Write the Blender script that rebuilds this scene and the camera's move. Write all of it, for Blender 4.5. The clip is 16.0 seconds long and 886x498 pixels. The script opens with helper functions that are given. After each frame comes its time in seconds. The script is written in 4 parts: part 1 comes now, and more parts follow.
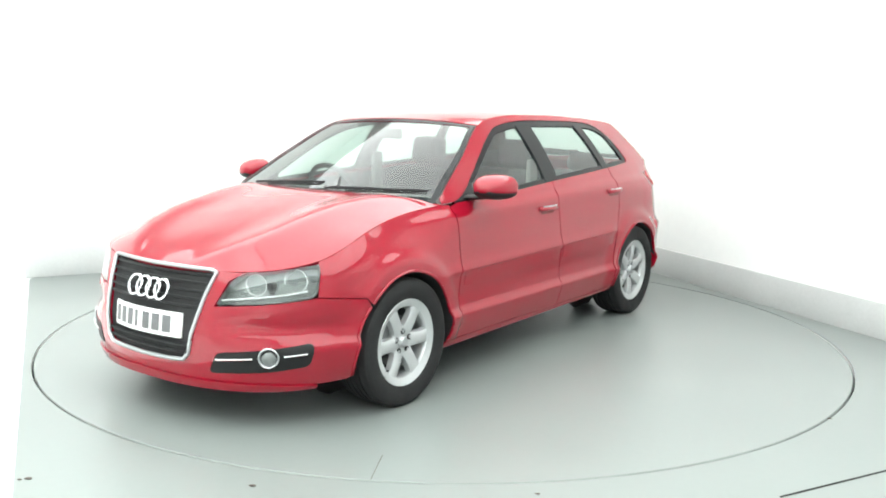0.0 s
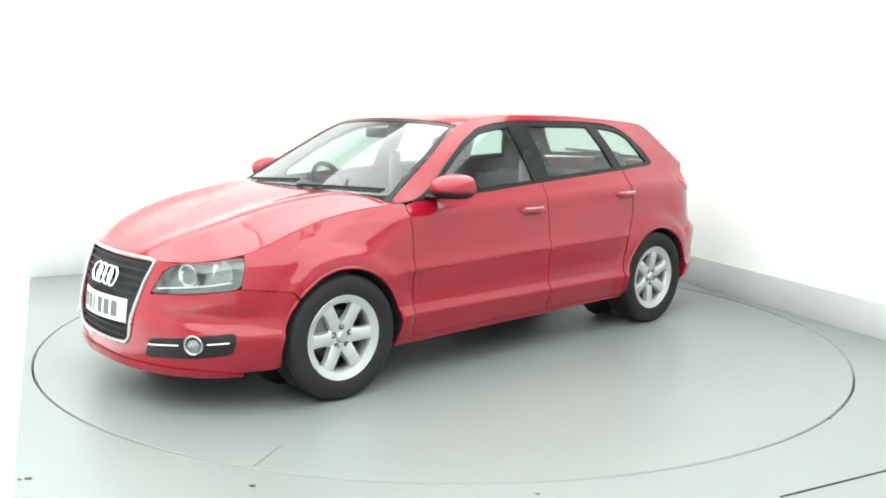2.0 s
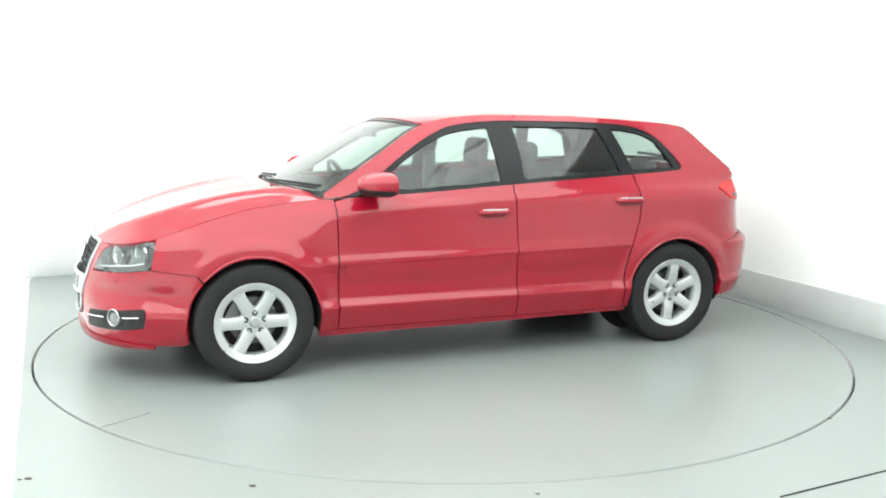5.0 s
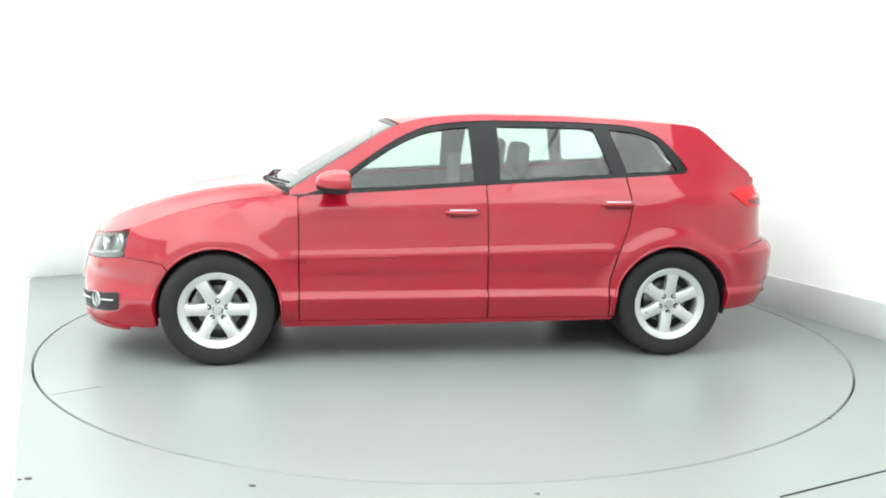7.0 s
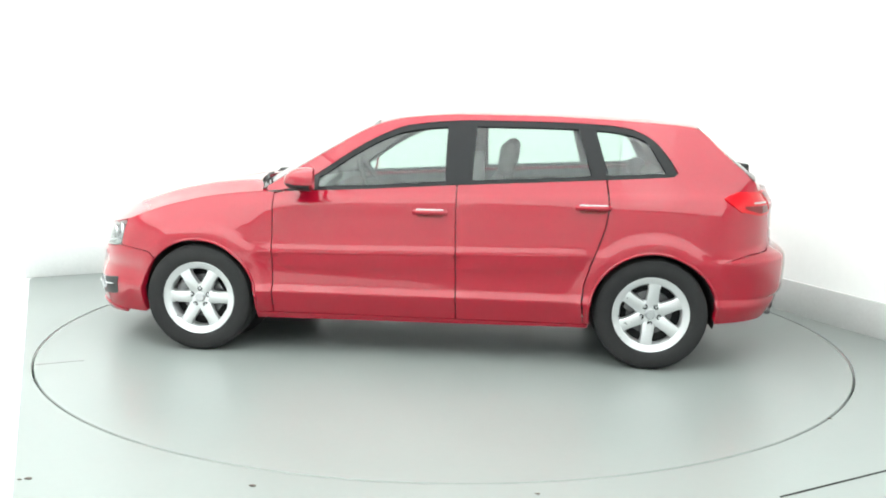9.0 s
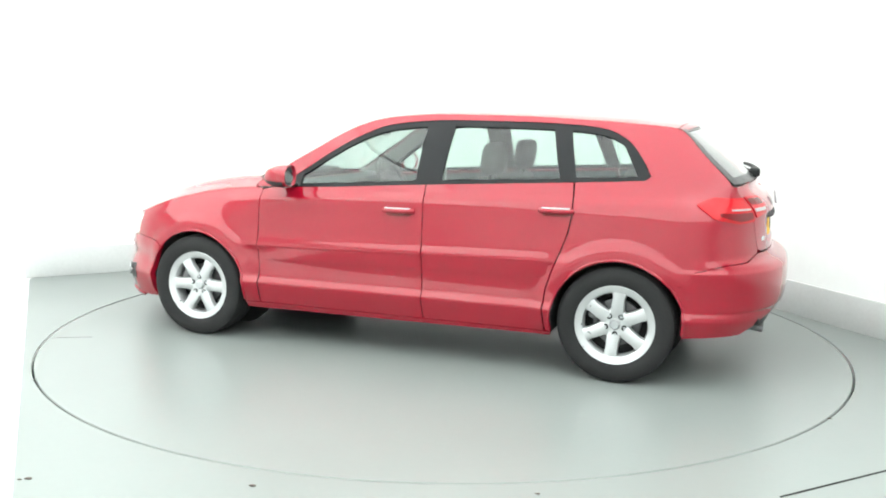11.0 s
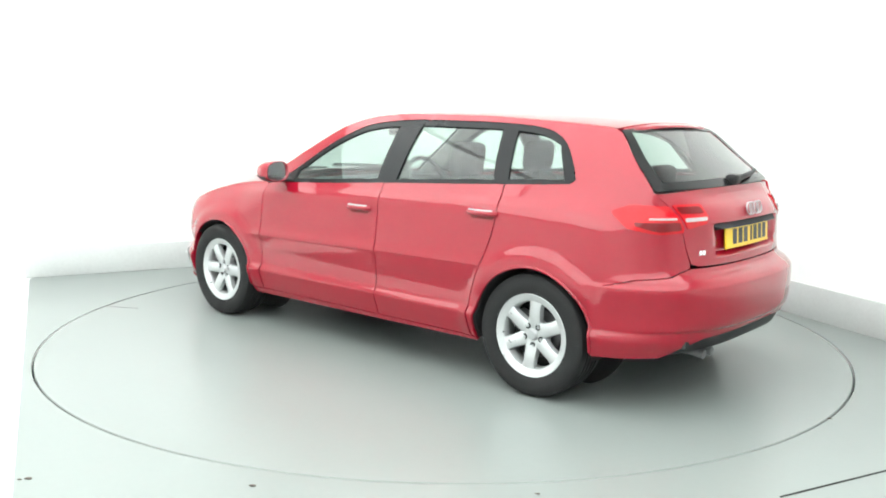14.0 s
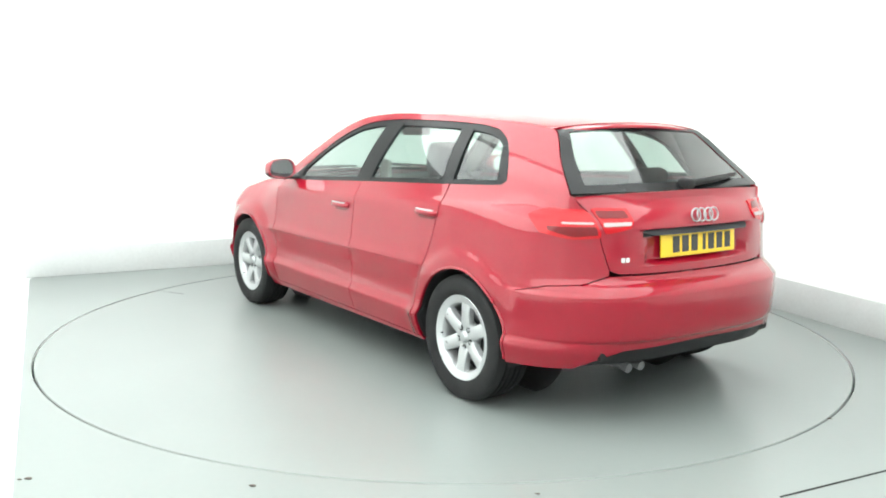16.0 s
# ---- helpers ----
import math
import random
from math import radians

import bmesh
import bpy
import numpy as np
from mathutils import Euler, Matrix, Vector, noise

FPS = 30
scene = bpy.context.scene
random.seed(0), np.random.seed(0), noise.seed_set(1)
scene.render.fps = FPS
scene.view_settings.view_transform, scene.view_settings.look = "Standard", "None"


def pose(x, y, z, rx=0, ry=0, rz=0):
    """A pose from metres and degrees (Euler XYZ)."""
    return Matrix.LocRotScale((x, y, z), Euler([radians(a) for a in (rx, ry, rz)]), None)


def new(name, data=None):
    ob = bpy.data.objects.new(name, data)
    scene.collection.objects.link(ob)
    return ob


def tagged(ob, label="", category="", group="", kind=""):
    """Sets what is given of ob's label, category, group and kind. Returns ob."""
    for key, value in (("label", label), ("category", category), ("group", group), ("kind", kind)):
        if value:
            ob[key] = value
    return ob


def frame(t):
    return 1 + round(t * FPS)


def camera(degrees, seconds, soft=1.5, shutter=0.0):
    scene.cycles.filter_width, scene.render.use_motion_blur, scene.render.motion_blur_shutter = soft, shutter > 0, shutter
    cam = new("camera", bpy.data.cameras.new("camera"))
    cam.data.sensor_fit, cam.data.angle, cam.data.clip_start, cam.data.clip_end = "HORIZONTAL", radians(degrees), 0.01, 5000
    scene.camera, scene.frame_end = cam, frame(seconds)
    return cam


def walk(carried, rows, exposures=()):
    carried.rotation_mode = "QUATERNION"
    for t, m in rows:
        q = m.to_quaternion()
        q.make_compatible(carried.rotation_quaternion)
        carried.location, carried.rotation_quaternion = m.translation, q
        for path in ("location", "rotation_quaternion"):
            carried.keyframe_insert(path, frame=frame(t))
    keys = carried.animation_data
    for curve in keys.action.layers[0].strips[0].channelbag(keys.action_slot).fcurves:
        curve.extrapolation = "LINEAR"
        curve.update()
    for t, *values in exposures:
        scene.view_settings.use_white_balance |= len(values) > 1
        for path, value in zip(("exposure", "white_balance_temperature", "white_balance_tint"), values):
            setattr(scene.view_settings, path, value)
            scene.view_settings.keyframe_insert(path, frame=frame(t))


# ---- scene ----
# ---- camera: stands still ----
cam = camera(53.1, 16.0, soft=1.9)
EYE = (0.0, -5.66, 1.412)
HOLD = pose(*EYE) @ pose(0, 0, 0, 0, 0, 0.128) @ pose(0, 0, 0, 90 - 8.915, 0, 0) @ pose(0, 0, 0, 0, 0, 0.923)
walk(cam, [(0.0, HOLD), (16.0, HOLD)])

# turn of the table, degrees, by seconds
TURN = [(0.0, 233.8), (0.5, 232.0), (1.0, 229.0), (1.5, 225.7), (2.0, 222.3), (3.0, 215.5), (4.0, 208.9), (5.5, 198.4), (7.0, 187.9),
        (9.0, 174.0), (11.0, 160.0), (12.5, 149.6), (14.5, 135.6), (16.0, 125.1)]
CAR_ON_TABLE = (0.063, -0.085)

# ---- world and light ----
world = bpy.data.worlds.new("world")
scene.world = world
world.use_nodes = True
world.node_tree.nodes["Background"].inputs[0].default_value = (0.9, 1.0, 0.96, 1)
world.node_tree.nodes["Background"].inputs[1].default_value = 0.4
scene.view_settings.exposure = 0.0
PANEL_POWER = 3.15
TUBE_POWER = 4.2


# ---- materials ----
def nodes_of(name):
    m = bpy.data.materials.new(name)
    m.use_nodes = True
    t = m.node_tree
    return m, t, t.nodes["Principled BSDF"]


def noise_tex(t, scale, detail=4.0, rough=0.5):
    co = t.nodes.new("ShaderNodeTexCoord")
    n = t.nodes.new("ShaderNodeTexNoise")
    n.inputs["Scale"].default_value, n.inputs["Detail"].default_value, n.inputs["Roughness"].default_value = scale, detail, rough
    t.links.new(co.outputs["Object"], n.inputs["Vector"])
    return n


def plain(name, colour, rough=0.5, metal=0.0, vary=0.12, scale=8.0, bump=0.0, coat=0.0, bump_scale=180.0, spec=0.5):
    """A surface with a slow and a fine variation of its colour and gloss."""
    m, t, p = nodes_of(name)
    slow, fine = noise_tex(t, scale, 3), noise_tex(t, scale * 14, 5)
    mix = t.nodes.new("ShaderNodeMath")
    mix.operation = "ADD"
    t.links.new(slow.outputs["Fac"], mix.inputs[0])
    t.links.new(fine.outputs["Fac"], mix.inputs[1])
    ramp = t.nodes.new("ShaderNodeMapRange")
    ramp.inputs[1].default_value, ramp.inputs[2].default_value = 0.6, 1.4
    t.links.new(mix.outputs[0], ramp.inputs[0])
    col = t.nodes.new("ShaderNodeMix")
    col.data_type = "RGBA"
    col.inputs[6].default_value = (*[c * (1 - vary) for c in colour], 1)
    col.inputs[7].default_value = (*[min(1, c * (1 + vary)) for c in colour], 1)
    t.links.new(ramp.outputs[0], col.inputs[0])
    t.links.new(col.outputs[2], p.inputs["Base Color"])
    gl = t.nodes.new("ShaderNodeMapRange")
    gl.inputs[1].default_value, gl.inputs[2].default_value = 0.3, 0.7
    gl.inputs[3].default_value, gl.inputs[4].default_value = rough * 0.85, min(1, rough * 1.15)
    t.links.new(slow.outputs["Fac"], gl.inputs[0])
    t.links.new(gl.outputs[0], p.inputs["Roughness"])
    p.inputs["Metallic"].default_value = metal
    p.inputs["Coat Weight"].default_value = coat
    p.inputs["Coat Roughness"].default_value = 0.04
    p.inputs["Specular IOR Level"].default_value = spec
    if bump:
        b = t.nodes.new("ShaderNodeBump")
        b.inputs["Strength"].default_value, b.inputs["Distance"].default_value = bump, 0.002
        n = noise_tex(t, bump_scale, 3)
        t.links.new(n.outputs["Fac"], b.inputs["Height"])
        t.links.new(b.outputs[0], p.inputs["Normal"])
    return m


def floor_paint(name, colour, rough):
    """Worn floor paint: faint broad clouds and fine scuffs."""
    m, t, p = nodes_of(name)
    slow, fine = noise_tex(t, 0.9, 2), noise_tex(t, 26, 6, 0.65)
    mix = t.nodes.new("ShaderNodeMath")
    mix.operation = "MULTIPLY_ADD"
    t.links.new(fine.outputs["Fac"], mix.inputs[0])
    mix.inputs[1].default_value = 0.35
    t.links.new(slow.outputs["Fac"], mix.inputs[2])
    col = t.nodes.new("ShaderNodeMix")
    col.data_type = "RGBA"
    col.inputs[6].default_value = (*[v * 0.87 for v in colour], 1)
    col.inputs[7].default_value = (*[v * 1.07 for v in colour], 1)
    t.links.new(mix.outputs[0], col.inputs[0])
    t.links.new(col.outputs[2], p.inputs["Base Color"])
    p.inputs["Roughness"].default_value = rough
    return m


def glass(name, tint, gloss=1.0):
    m, t, p = nodes_of(name)
    t.nodes.remove(p)
    out = t.nodes["Material Output"]
    tr, gl, lw, mx = (t.nodes.new("ShaderNode" + k) for k in ("BsdfTransparent", "BsdfGlossy", "LayerWeight", "MixShader"))
    pw, mr = t.nodes.new("ShaderNodeMath"), t.nodes.new("ShaderNodeMapRange")
    pw.operation = "POWER"
    pw.inputs[1].default_value = 4.0
    mr.inputs[3].default_value, mr.inputs[4].default_value = 0.055, 1.0
    tr.inputs[0].default_value = (*tint, 1)
    gl.inputs["Color"].default_value = (gloss, gloss, gloss, 1)
    gl.inputs["Roughness"].default_value = 0.02
    t.links.new(lw.outputs["Facing"], pw.inputs[0])
    t.links.new(pw.outputs[0], mr.inputs[0])
    t.links.new(mr.outputs[0], mx.inputs[0])
    t.links.new(tr.outputs[0], mx.inputs[1])
    t.links.new(gl.outputs[0], mx.inputs[2])
    t.links.new(mx.outputs[0], out.inputs[0])
    return m


def glow(name, colour, strength):
    m, t, p = nodes_of(name)
    p.inputs["Base Color"].default_value = (*colour, 1)
    p.inputs["Emission Color"].default_value = (*colour, 1)
    p.inputs["Emission Strength"].default_value = strength
    return m


PAINT = plain("red_paint", (0.265, 0.0034, 0.0160), 0.40, 0.0, 0.04, 3.0, coat=1.0, spec=0.04)
PAINT.node_tree.nodes["Principled BSDF"].inputs["Coat IOR"].default_value = 1.52
PAINT.node_tree.nodes["Principled BSDF"].inputs["Coat Roughness"].default_value = 0.03
BLACK = plain("black_plastic", (0.012, 0.0125, 0.013), 0.5, vary=0.2, bump=0.1, spec=0.25)
GLOSS_BLACK = plain("gloss_black", (0.010, 0.011, 0.012), 0.22, vary=0.15, spec=0.16)
DARK = plain("dark_lining", (0.012, 0.012, 0.013), 0.8, vary=0.3)
CLOTH = plain("dark_cloth", (0.024, 0.025, 0.027), 0.9, vary=0.25, scale=20, bump=0.3)
TRIM_GREY = plain("grey_trim", (0.24, 0.24, 0.23), 0.8, vary=0.1)
RUBBER = plain("tyre_rubber", (0.016, 0.016, 0.0165), 0.75, vary=0.3, scale=12, bump=0.25, spec=0.25)
ALLOY = plain("silver_alloy", (0.50, 0.51, 0.515), 0.32, 0.55, vary=0.05, scale=10)
STEEL = plain("dull_steel", (0.15, 0.15, 0.155), 0.45, 0.8, vary=0.2)
CHROME = plain("chrome", (0.85, 0.86, 0.87), 0.12, 1.0, vary=0.03)
SILVER = plain("satin_silver", (0.42, 0.43, 0.44), 0.3, 0.75, vary=0.05)
GLASS = glass("green_glass", (0.70, 0.82, 0.77))
DARK_GLASS = glass("dark_green_glass", (0.62, 0.70, 0.66))
LENS = glass("clear_lens", (0.93, 0.95, 0.95))
LAMP_STRIP = plain("pale_lamp_strip", (0.40, 0.33, 0.33), 0.25, vary=0.1)
RED_LENS = plain("red_lens", (0.46, 0.003, 0.009), 0.12, vary=0.1, coat=0.5, spec=0.1)
# deep red of the lens segments, also the painted shade behind the door handles
RED_DARK = plain("deep_red_lens_and_shade", (0.14, 0.003, 0.006), 0.12, vary=0.1, coat=0.5, spec=0.1)
LAMP_GREY = plain("lamp_housing", (0.13, 0.145, 0.14), 0.3, 0.5, vary=0.1)
FOG_LENS = plain("fog_lens", (0.20, 0.21, 0.21), 0.08, 0.4, vary=0.2, scale=40)
REFLECTOR = plain("lamp_reflector", (0.62, 0.64, 0.64), 0.15, 0.9, vary=0.05)
PLATE_WHITE = plain("plate_white", (0.8, 0.8, 0.78), 0.4, vary=0.03)
PLATE_YELLOW = plain("plate_yellow", (0.85, 0.55, 0.03), 0.4, vary=0.03)
PLATE_INK = plain("plate_black", (0.03, 0.03, 0.03), 0.5)
WALL = plain("white_wall_paint", (0.86, 0.87, 0.86), 0.6, vary=0.02, scale=1.2, bump=0.05)
FLOOR = floor_paint("grey_floor_paint", (0.205, 0.226, 0.216), 0.33)
DISC = floor_paint("grey_table_paint", (0.206, 0.226, 0.216), 0.31)
SKIRT = plain("grey_skirting_paint", (0.50, 0.51, 0.505), 0.5, vary=0.06, scale=3)
PIT = plain("dark_pit", (0.02, 0.02, 0.02), 0.9)
DIRT = plain("dark_dirt", (0.10, 0.08, 0.07), 0.9, vary=0.4, scale=60)
LIGHT_FACE = glow("light_diffuser", (0.95, 1.0, 0.985), PANEL_POWER)
TUBE_FACE = glow("tube_diffuser", (0.96, 1.0, 0.98), TUBE_POWER)


# ---- mesh helpers ----
def part(name, bm, material, parent=None, label="", smooth=True, sharp=35):
    me = bpy.data.meshes.new(name)
    for f in bm.faces:
        f.smooth = smooth
    for e in bm.edges:
        if e.is_manifold and e.calc_face_angle(0) > radians(sharp):
            e.smooth = False
    bm.to_mesh(me)
    bm.free()
    me.materials.append(material)
    ob = new(name, me)
    if parent is not None:
        ob.parent = parent
    if label:
        tagged(ob, label)
    return ob


def curve(pts):
    """Smooth monotone curve through the points, as a function."""
    pts = sorted(pts)
    x, y = np.array([p[0] for p in pts]), np.array([p[1] for p in pts])
    d = np.diff(y) / np.diff(x)
    m = np.zeros(len(x))
    m[0], m[-1] = d[0], d[-1]
    for i in range(1, len(x) - 1):
        m[i] = 0 if d[i - 1] * d[i] <= 0 else 2 * d[i - 1] * d[i] / (d[i - 1] + d[i])

    def f(v):
        v = min(max(v, x[0]), x[-1])
        i = min(max(int(np.searchsorted(x, v)) - 1, 0), len(d) - 1)
        h = x[i + 1] - x[i]
        t = (v - x[i]) / h
        return float((2 * t ** 3 - 3 * t ** 2 + 1) * y[i] + (t ** 3 - 2 * t ** 2 + t) * h * m[i]
                     + (3 * t ** 2 - 2 * t ** 3) * y[i + 1] + (t ** 3 - t ** 2) * h * m[i + 1])
    return f


def step(a, b, v):
    """A smooth step from 0 at a to 1 at b."""
    t = min(max((v - a) / (b - a), 0), 1)
    return t * t * (3 - 2 * t)


def dense(poly, gap=0.03):
    out = []
    for (a, b), (c, d) in zip(poly, poly[1:] + poly[:1]):
        n = max(1, int(math.hypot(c - a, d - b) / gap))
        out += [(a + (c - a) * i / n, b + (d - b) * i / n) for i in range(n)]
    return out


def rounded(poly, r=0.02, n=4):
    """The polygon with its corners rounded."""
    out = []
    for i, p in enumerate(poly):
        a, b = Vector(poly[i - 1]), Vector(poly[(i + 1) % len(poly)])
        p = Vector(p)
        ra = min(r, (a - p).length * 0.45)
        rb = min(r, (b - p).length * 0.45)
        u, v = p + (a - p).normalized() * ra, p + (b - p).normalized() * rb
        for k in range(n + 1):
            t = k / n
            q = u * (1 - t) ** 2 + p * 2 * t * (1 - t) + v * t * t
            out.append((q.x, q.y))
    return out


def arc(cx, cy, r, a0, a1, n=22):
    return [(cx + r * math.cos(radians(a0 + (a1 - a0) * i / n)), cy + r * math.sin(radians(a0 + (a1 - a0) * i / n))) for i in range(n + 1)]


def panel(poly, surf, gap=0.045, rim=0.02, lift=0.0, side=1, both=False, ears=False, cuts=()):
    """A sheet of the outline poly, cut into a grid, laid on the surface surf(u, v), its edges turned inwards by rim."""
    bm = bmesh.new()
    poly = dense(poly)
    bm.faces.new([bm.verts.new((u, v, 0)) for u, v in poly])
    if ears:
        bmesh.ops.triangulate(bm, faces=bm.faces[:])
    us, vs = [p[0] for p in poly], [p[1] for p in poly]
    for axis, lo, hi in ((0, min(us), max(us)), (1, min(vs), max(vs))):
        n = int((hi - lo) / (gap if axis == 0 else gap * 0.6))
        for i in range(1, n + 1):
            w = lo + (hi - lo) * i / (n + 1)
            co = (w, 0, 0) if axis == 0 else (0, w, 0)
            no = (1, 0, 0) if axis == 0 else (0, 1, 0)
            bmesh.ops.bisect_plane(bm, geom=bm.verts[:] + bm.edges[:] + bm.faces[:], plane_co=co, plane_no=no, dist=1e-5)
    for w in cuts:
        if min(vs) + 0.004 < w < max(vs) - 0.004:
            bmesh.ops.bisect_plane(bm, geom=bm.verts[:] + bm.edges[:] + bm.faces[:], plane_co=(0, w, 0), plane_no=(0, 1, 0), dist=1e-5)
    bmesh.ops.remove_doubles(bm, verts=bm.verts[:], dist=1e-4)
    if ears:
        bmesh.ops.dissolve_degenerate(bm, edges=bm.edges[:], dist=5e-4)
    outward = {}

    def key(p):
        return (round(p.x, 5), round(p.y, 5), round(p.z, 5))
    for v in bm.verts:
        u, w = v.co.x, v.co.y
        p = Vector(surf(u, w))
        a, d = Vector(surf(u + 0.004, w)) - Vector(surf(u - 0.004, w)), Vector(surf(u, w + 0.004)) - Vector(surf(u, w - 0.004))
        no = a.cross(d)
        if no.length > 1e-9:
            no.normalize()
            if no.dot(p - Vector((p.x * 0.85, 0, 0.6))) < 0:
                no = -no
        p += no * lift
        v.co = p
        outward[key(v.co)] = no
        outward[key(Vector((p.x, -p.y, p.z)))] = Vector((no.x, -no.y, no.z))
    bm.normal_update()
    s = sum((f.normal.dot(f.calc_center_median() - Vector((f.calc_center_median().x * 0.85, 0, 0.6))) * f.calc_area() for f in bm.faces))
    if s < 0:
        bmesh.ops.reverse_faces(bm, faces=bm.faces[:])
        bm.normal_update()
    if both:
        dup = bmesh.ops.duplicate(bm, geom=bm.verts[:] + bm.edges[:] + bm.faces[:])["geom"]
        for e in dup:
            if isinstance(e, bmesh.types.BMVert):
                e.co.y = -e.co.y
        bmesh.ops.reverse_faces(bm, faces=[e for e in dup if isinstance(e, bmesh.types.BMFace)])
        bmesh.ops.remove_doubles(bm, verts=[v for v in bm.verts if abs(v.co.y) < 0.004], dist=0.0015)
        bm.normal_update()
    if rim:
        edges = [e for e in bm.edges if e.is_boundary]
        r = bmesh.ops.extrude_edge_only(bm, edges=edges)["geom"]
        for v in r:
            if isinstance(v, bmesh.types.BMVert):
                v.co -= outward.get(key(v.co), Vector((0, 0, 0))) * rim
        for e in edges:
            e.smooth = False
    if side < 0:
        for v in bm.verts:
            v.co.y = -v.co.y
        bmesh.ops.reverse_faces(bm, faces=bm.faces[:])
    return bm


def loft(fn, nu, nv, rim=0.0, flip=False):
    """A grid of fn(i, j), with i and j from 0 to 1."""
    bm = bmesh.new()
    g = [[bm.verts.new(fn(i / nu, j / nv)) for j in range(nv + 1)] for i in range(nu + 1)]
    for i in range(nu):
        for j in range(nv):
            q = [g[i][j], g[i + 1][j], g[i + 1][j + 1], g[i][j + 1]]
            bm.faces.new(q[::-1] if flip else q)
    bm.normal_update()
    if rim:
        edges = [e for e in bm.edges if e.is_boundary]
        tree = {tuple(round(c, 6) for c in v.co): v.normal.copy() for e in edges for v in e.verts}
        r = bmesh.ops.extrude_edge_only(bm, edges=edges)["geom"]
        for v in r:
            if isinstance(v, bmesh.types.BMVert):
                v.co -= tree[tuple(round(c, 6) for c in v.co)] * rim
    return bm


def box(x0, x1, y0, y1, z0, z1, bevel=0.0, seg=2):
    bm = bmesh.new()
    bmesh.ops.create_cube(bm, size=1)
    for v in bm.verts:
        v.co = (x0 + (v.co.x + 0.5) * (x1 - x0), y0 + (v.co.y + 0.5) * (y1 - y0), z0 + (v.co.z + 0.5) * (z1 - z0))
    if bevel:
        bmesh.ops.bevel(bm, geom=bm.edges[:], offset=bevel, segments=seg, affect="EDGES", profile=0.5)
    return bm


def lathe(profile, n=64, axis="y"):
    """Turns a list of (radius, along) about the y axis."""
    bm = bmesh.new()
    rings = []
    for r, a in profile:
        rings.append([bm.verts.new((r * math.cos(2 * math.pi * k / n), a, r * math.sin(2 * math.pi * k / n))) for k in range(n)])
    for p, q in zip(rings, rings[1:]):
        for k in range(n):
            bm.faces.new((p[k], p[(k + 1) % n], q[(k + 1) % n], q[k]))
    bmesh.ops.remove_doubles(bm, verts=bm.verts[:], dist=1e-5)
    bmesh.ops.recalc_face_normals(bm, faces=bm.faces[:])
    return bm


def tube(points, r, n=8, closed=False):
    bm = bmesh.new()
    pts = [Vector(p) for p in points]
    rings = []
    for i, p in enumerate(pts):
        a = pts[i - 1] if (i or closed) else p
        b = pts[(i + 1) % len(pts)] if (i < len(pts) - 1 or closed) else p
        d = (b - a).normalized()
        u = d.cross(Vector((0.13, 0.31, 1))).normalized()
        w = d.cross(u)
        rr = r(i / (len(pts) - 1)) if callable(r) else r
        rings.append([bm.verts.new(p + (u * math.cos(2 * math.pi * k / n) + w * math.sin(2 * math.pi * k / n)) * rr) for k in range(n)])
    for i in range(len(rings) - (0 if closed else 1)):
        p, q = rings[i], rings[(i + 1) % len(rings)]
        for k in range(n):
            bm.faces.new((p[k], p[(k + 1) % n], q[(k + 1) % n], q[k]))
    if not closed:
        bm.faces.new(rings[0])
        bm.faces.new(rings[-1])
    bmesh.ops.recalc_face_normals(bm, faces=bm.faces[:])
    return bm


def moved(bm, m):
    bmesh.ops.transform(bm, matrix=m, verts=bm.verts[:])
    return bm


# ---- the room ----
GAP_OUT, GAP_IN = 2.456, 2.443
BACK_A, BACK_B, RIGHT_A = Vector((-5.9, 0.145)), Vector((1.17, 3.92)), Vector((5.85, -7.5))
LEFT_A = Vector((-5.9, -7.5))
HIGH = 3.3


def wall(name, a, b, z0, z1, thick, material, label):
    d = (b - a).normalized()
    n = Vector((-d.y, d.x))
    bm = box(0, (b - a).length, 0, thick, z0, z1)
    m = Matrix(((d.x, n.x, 0, a.x), (d.y, n.y, 0, a.y), (0, 0, 1, 0), (0, 0, 0, 1)))
    ob = part(name, moved(bm, m), material, smooth=False)
    return tagged(ob, label, "wall", kind="structure")


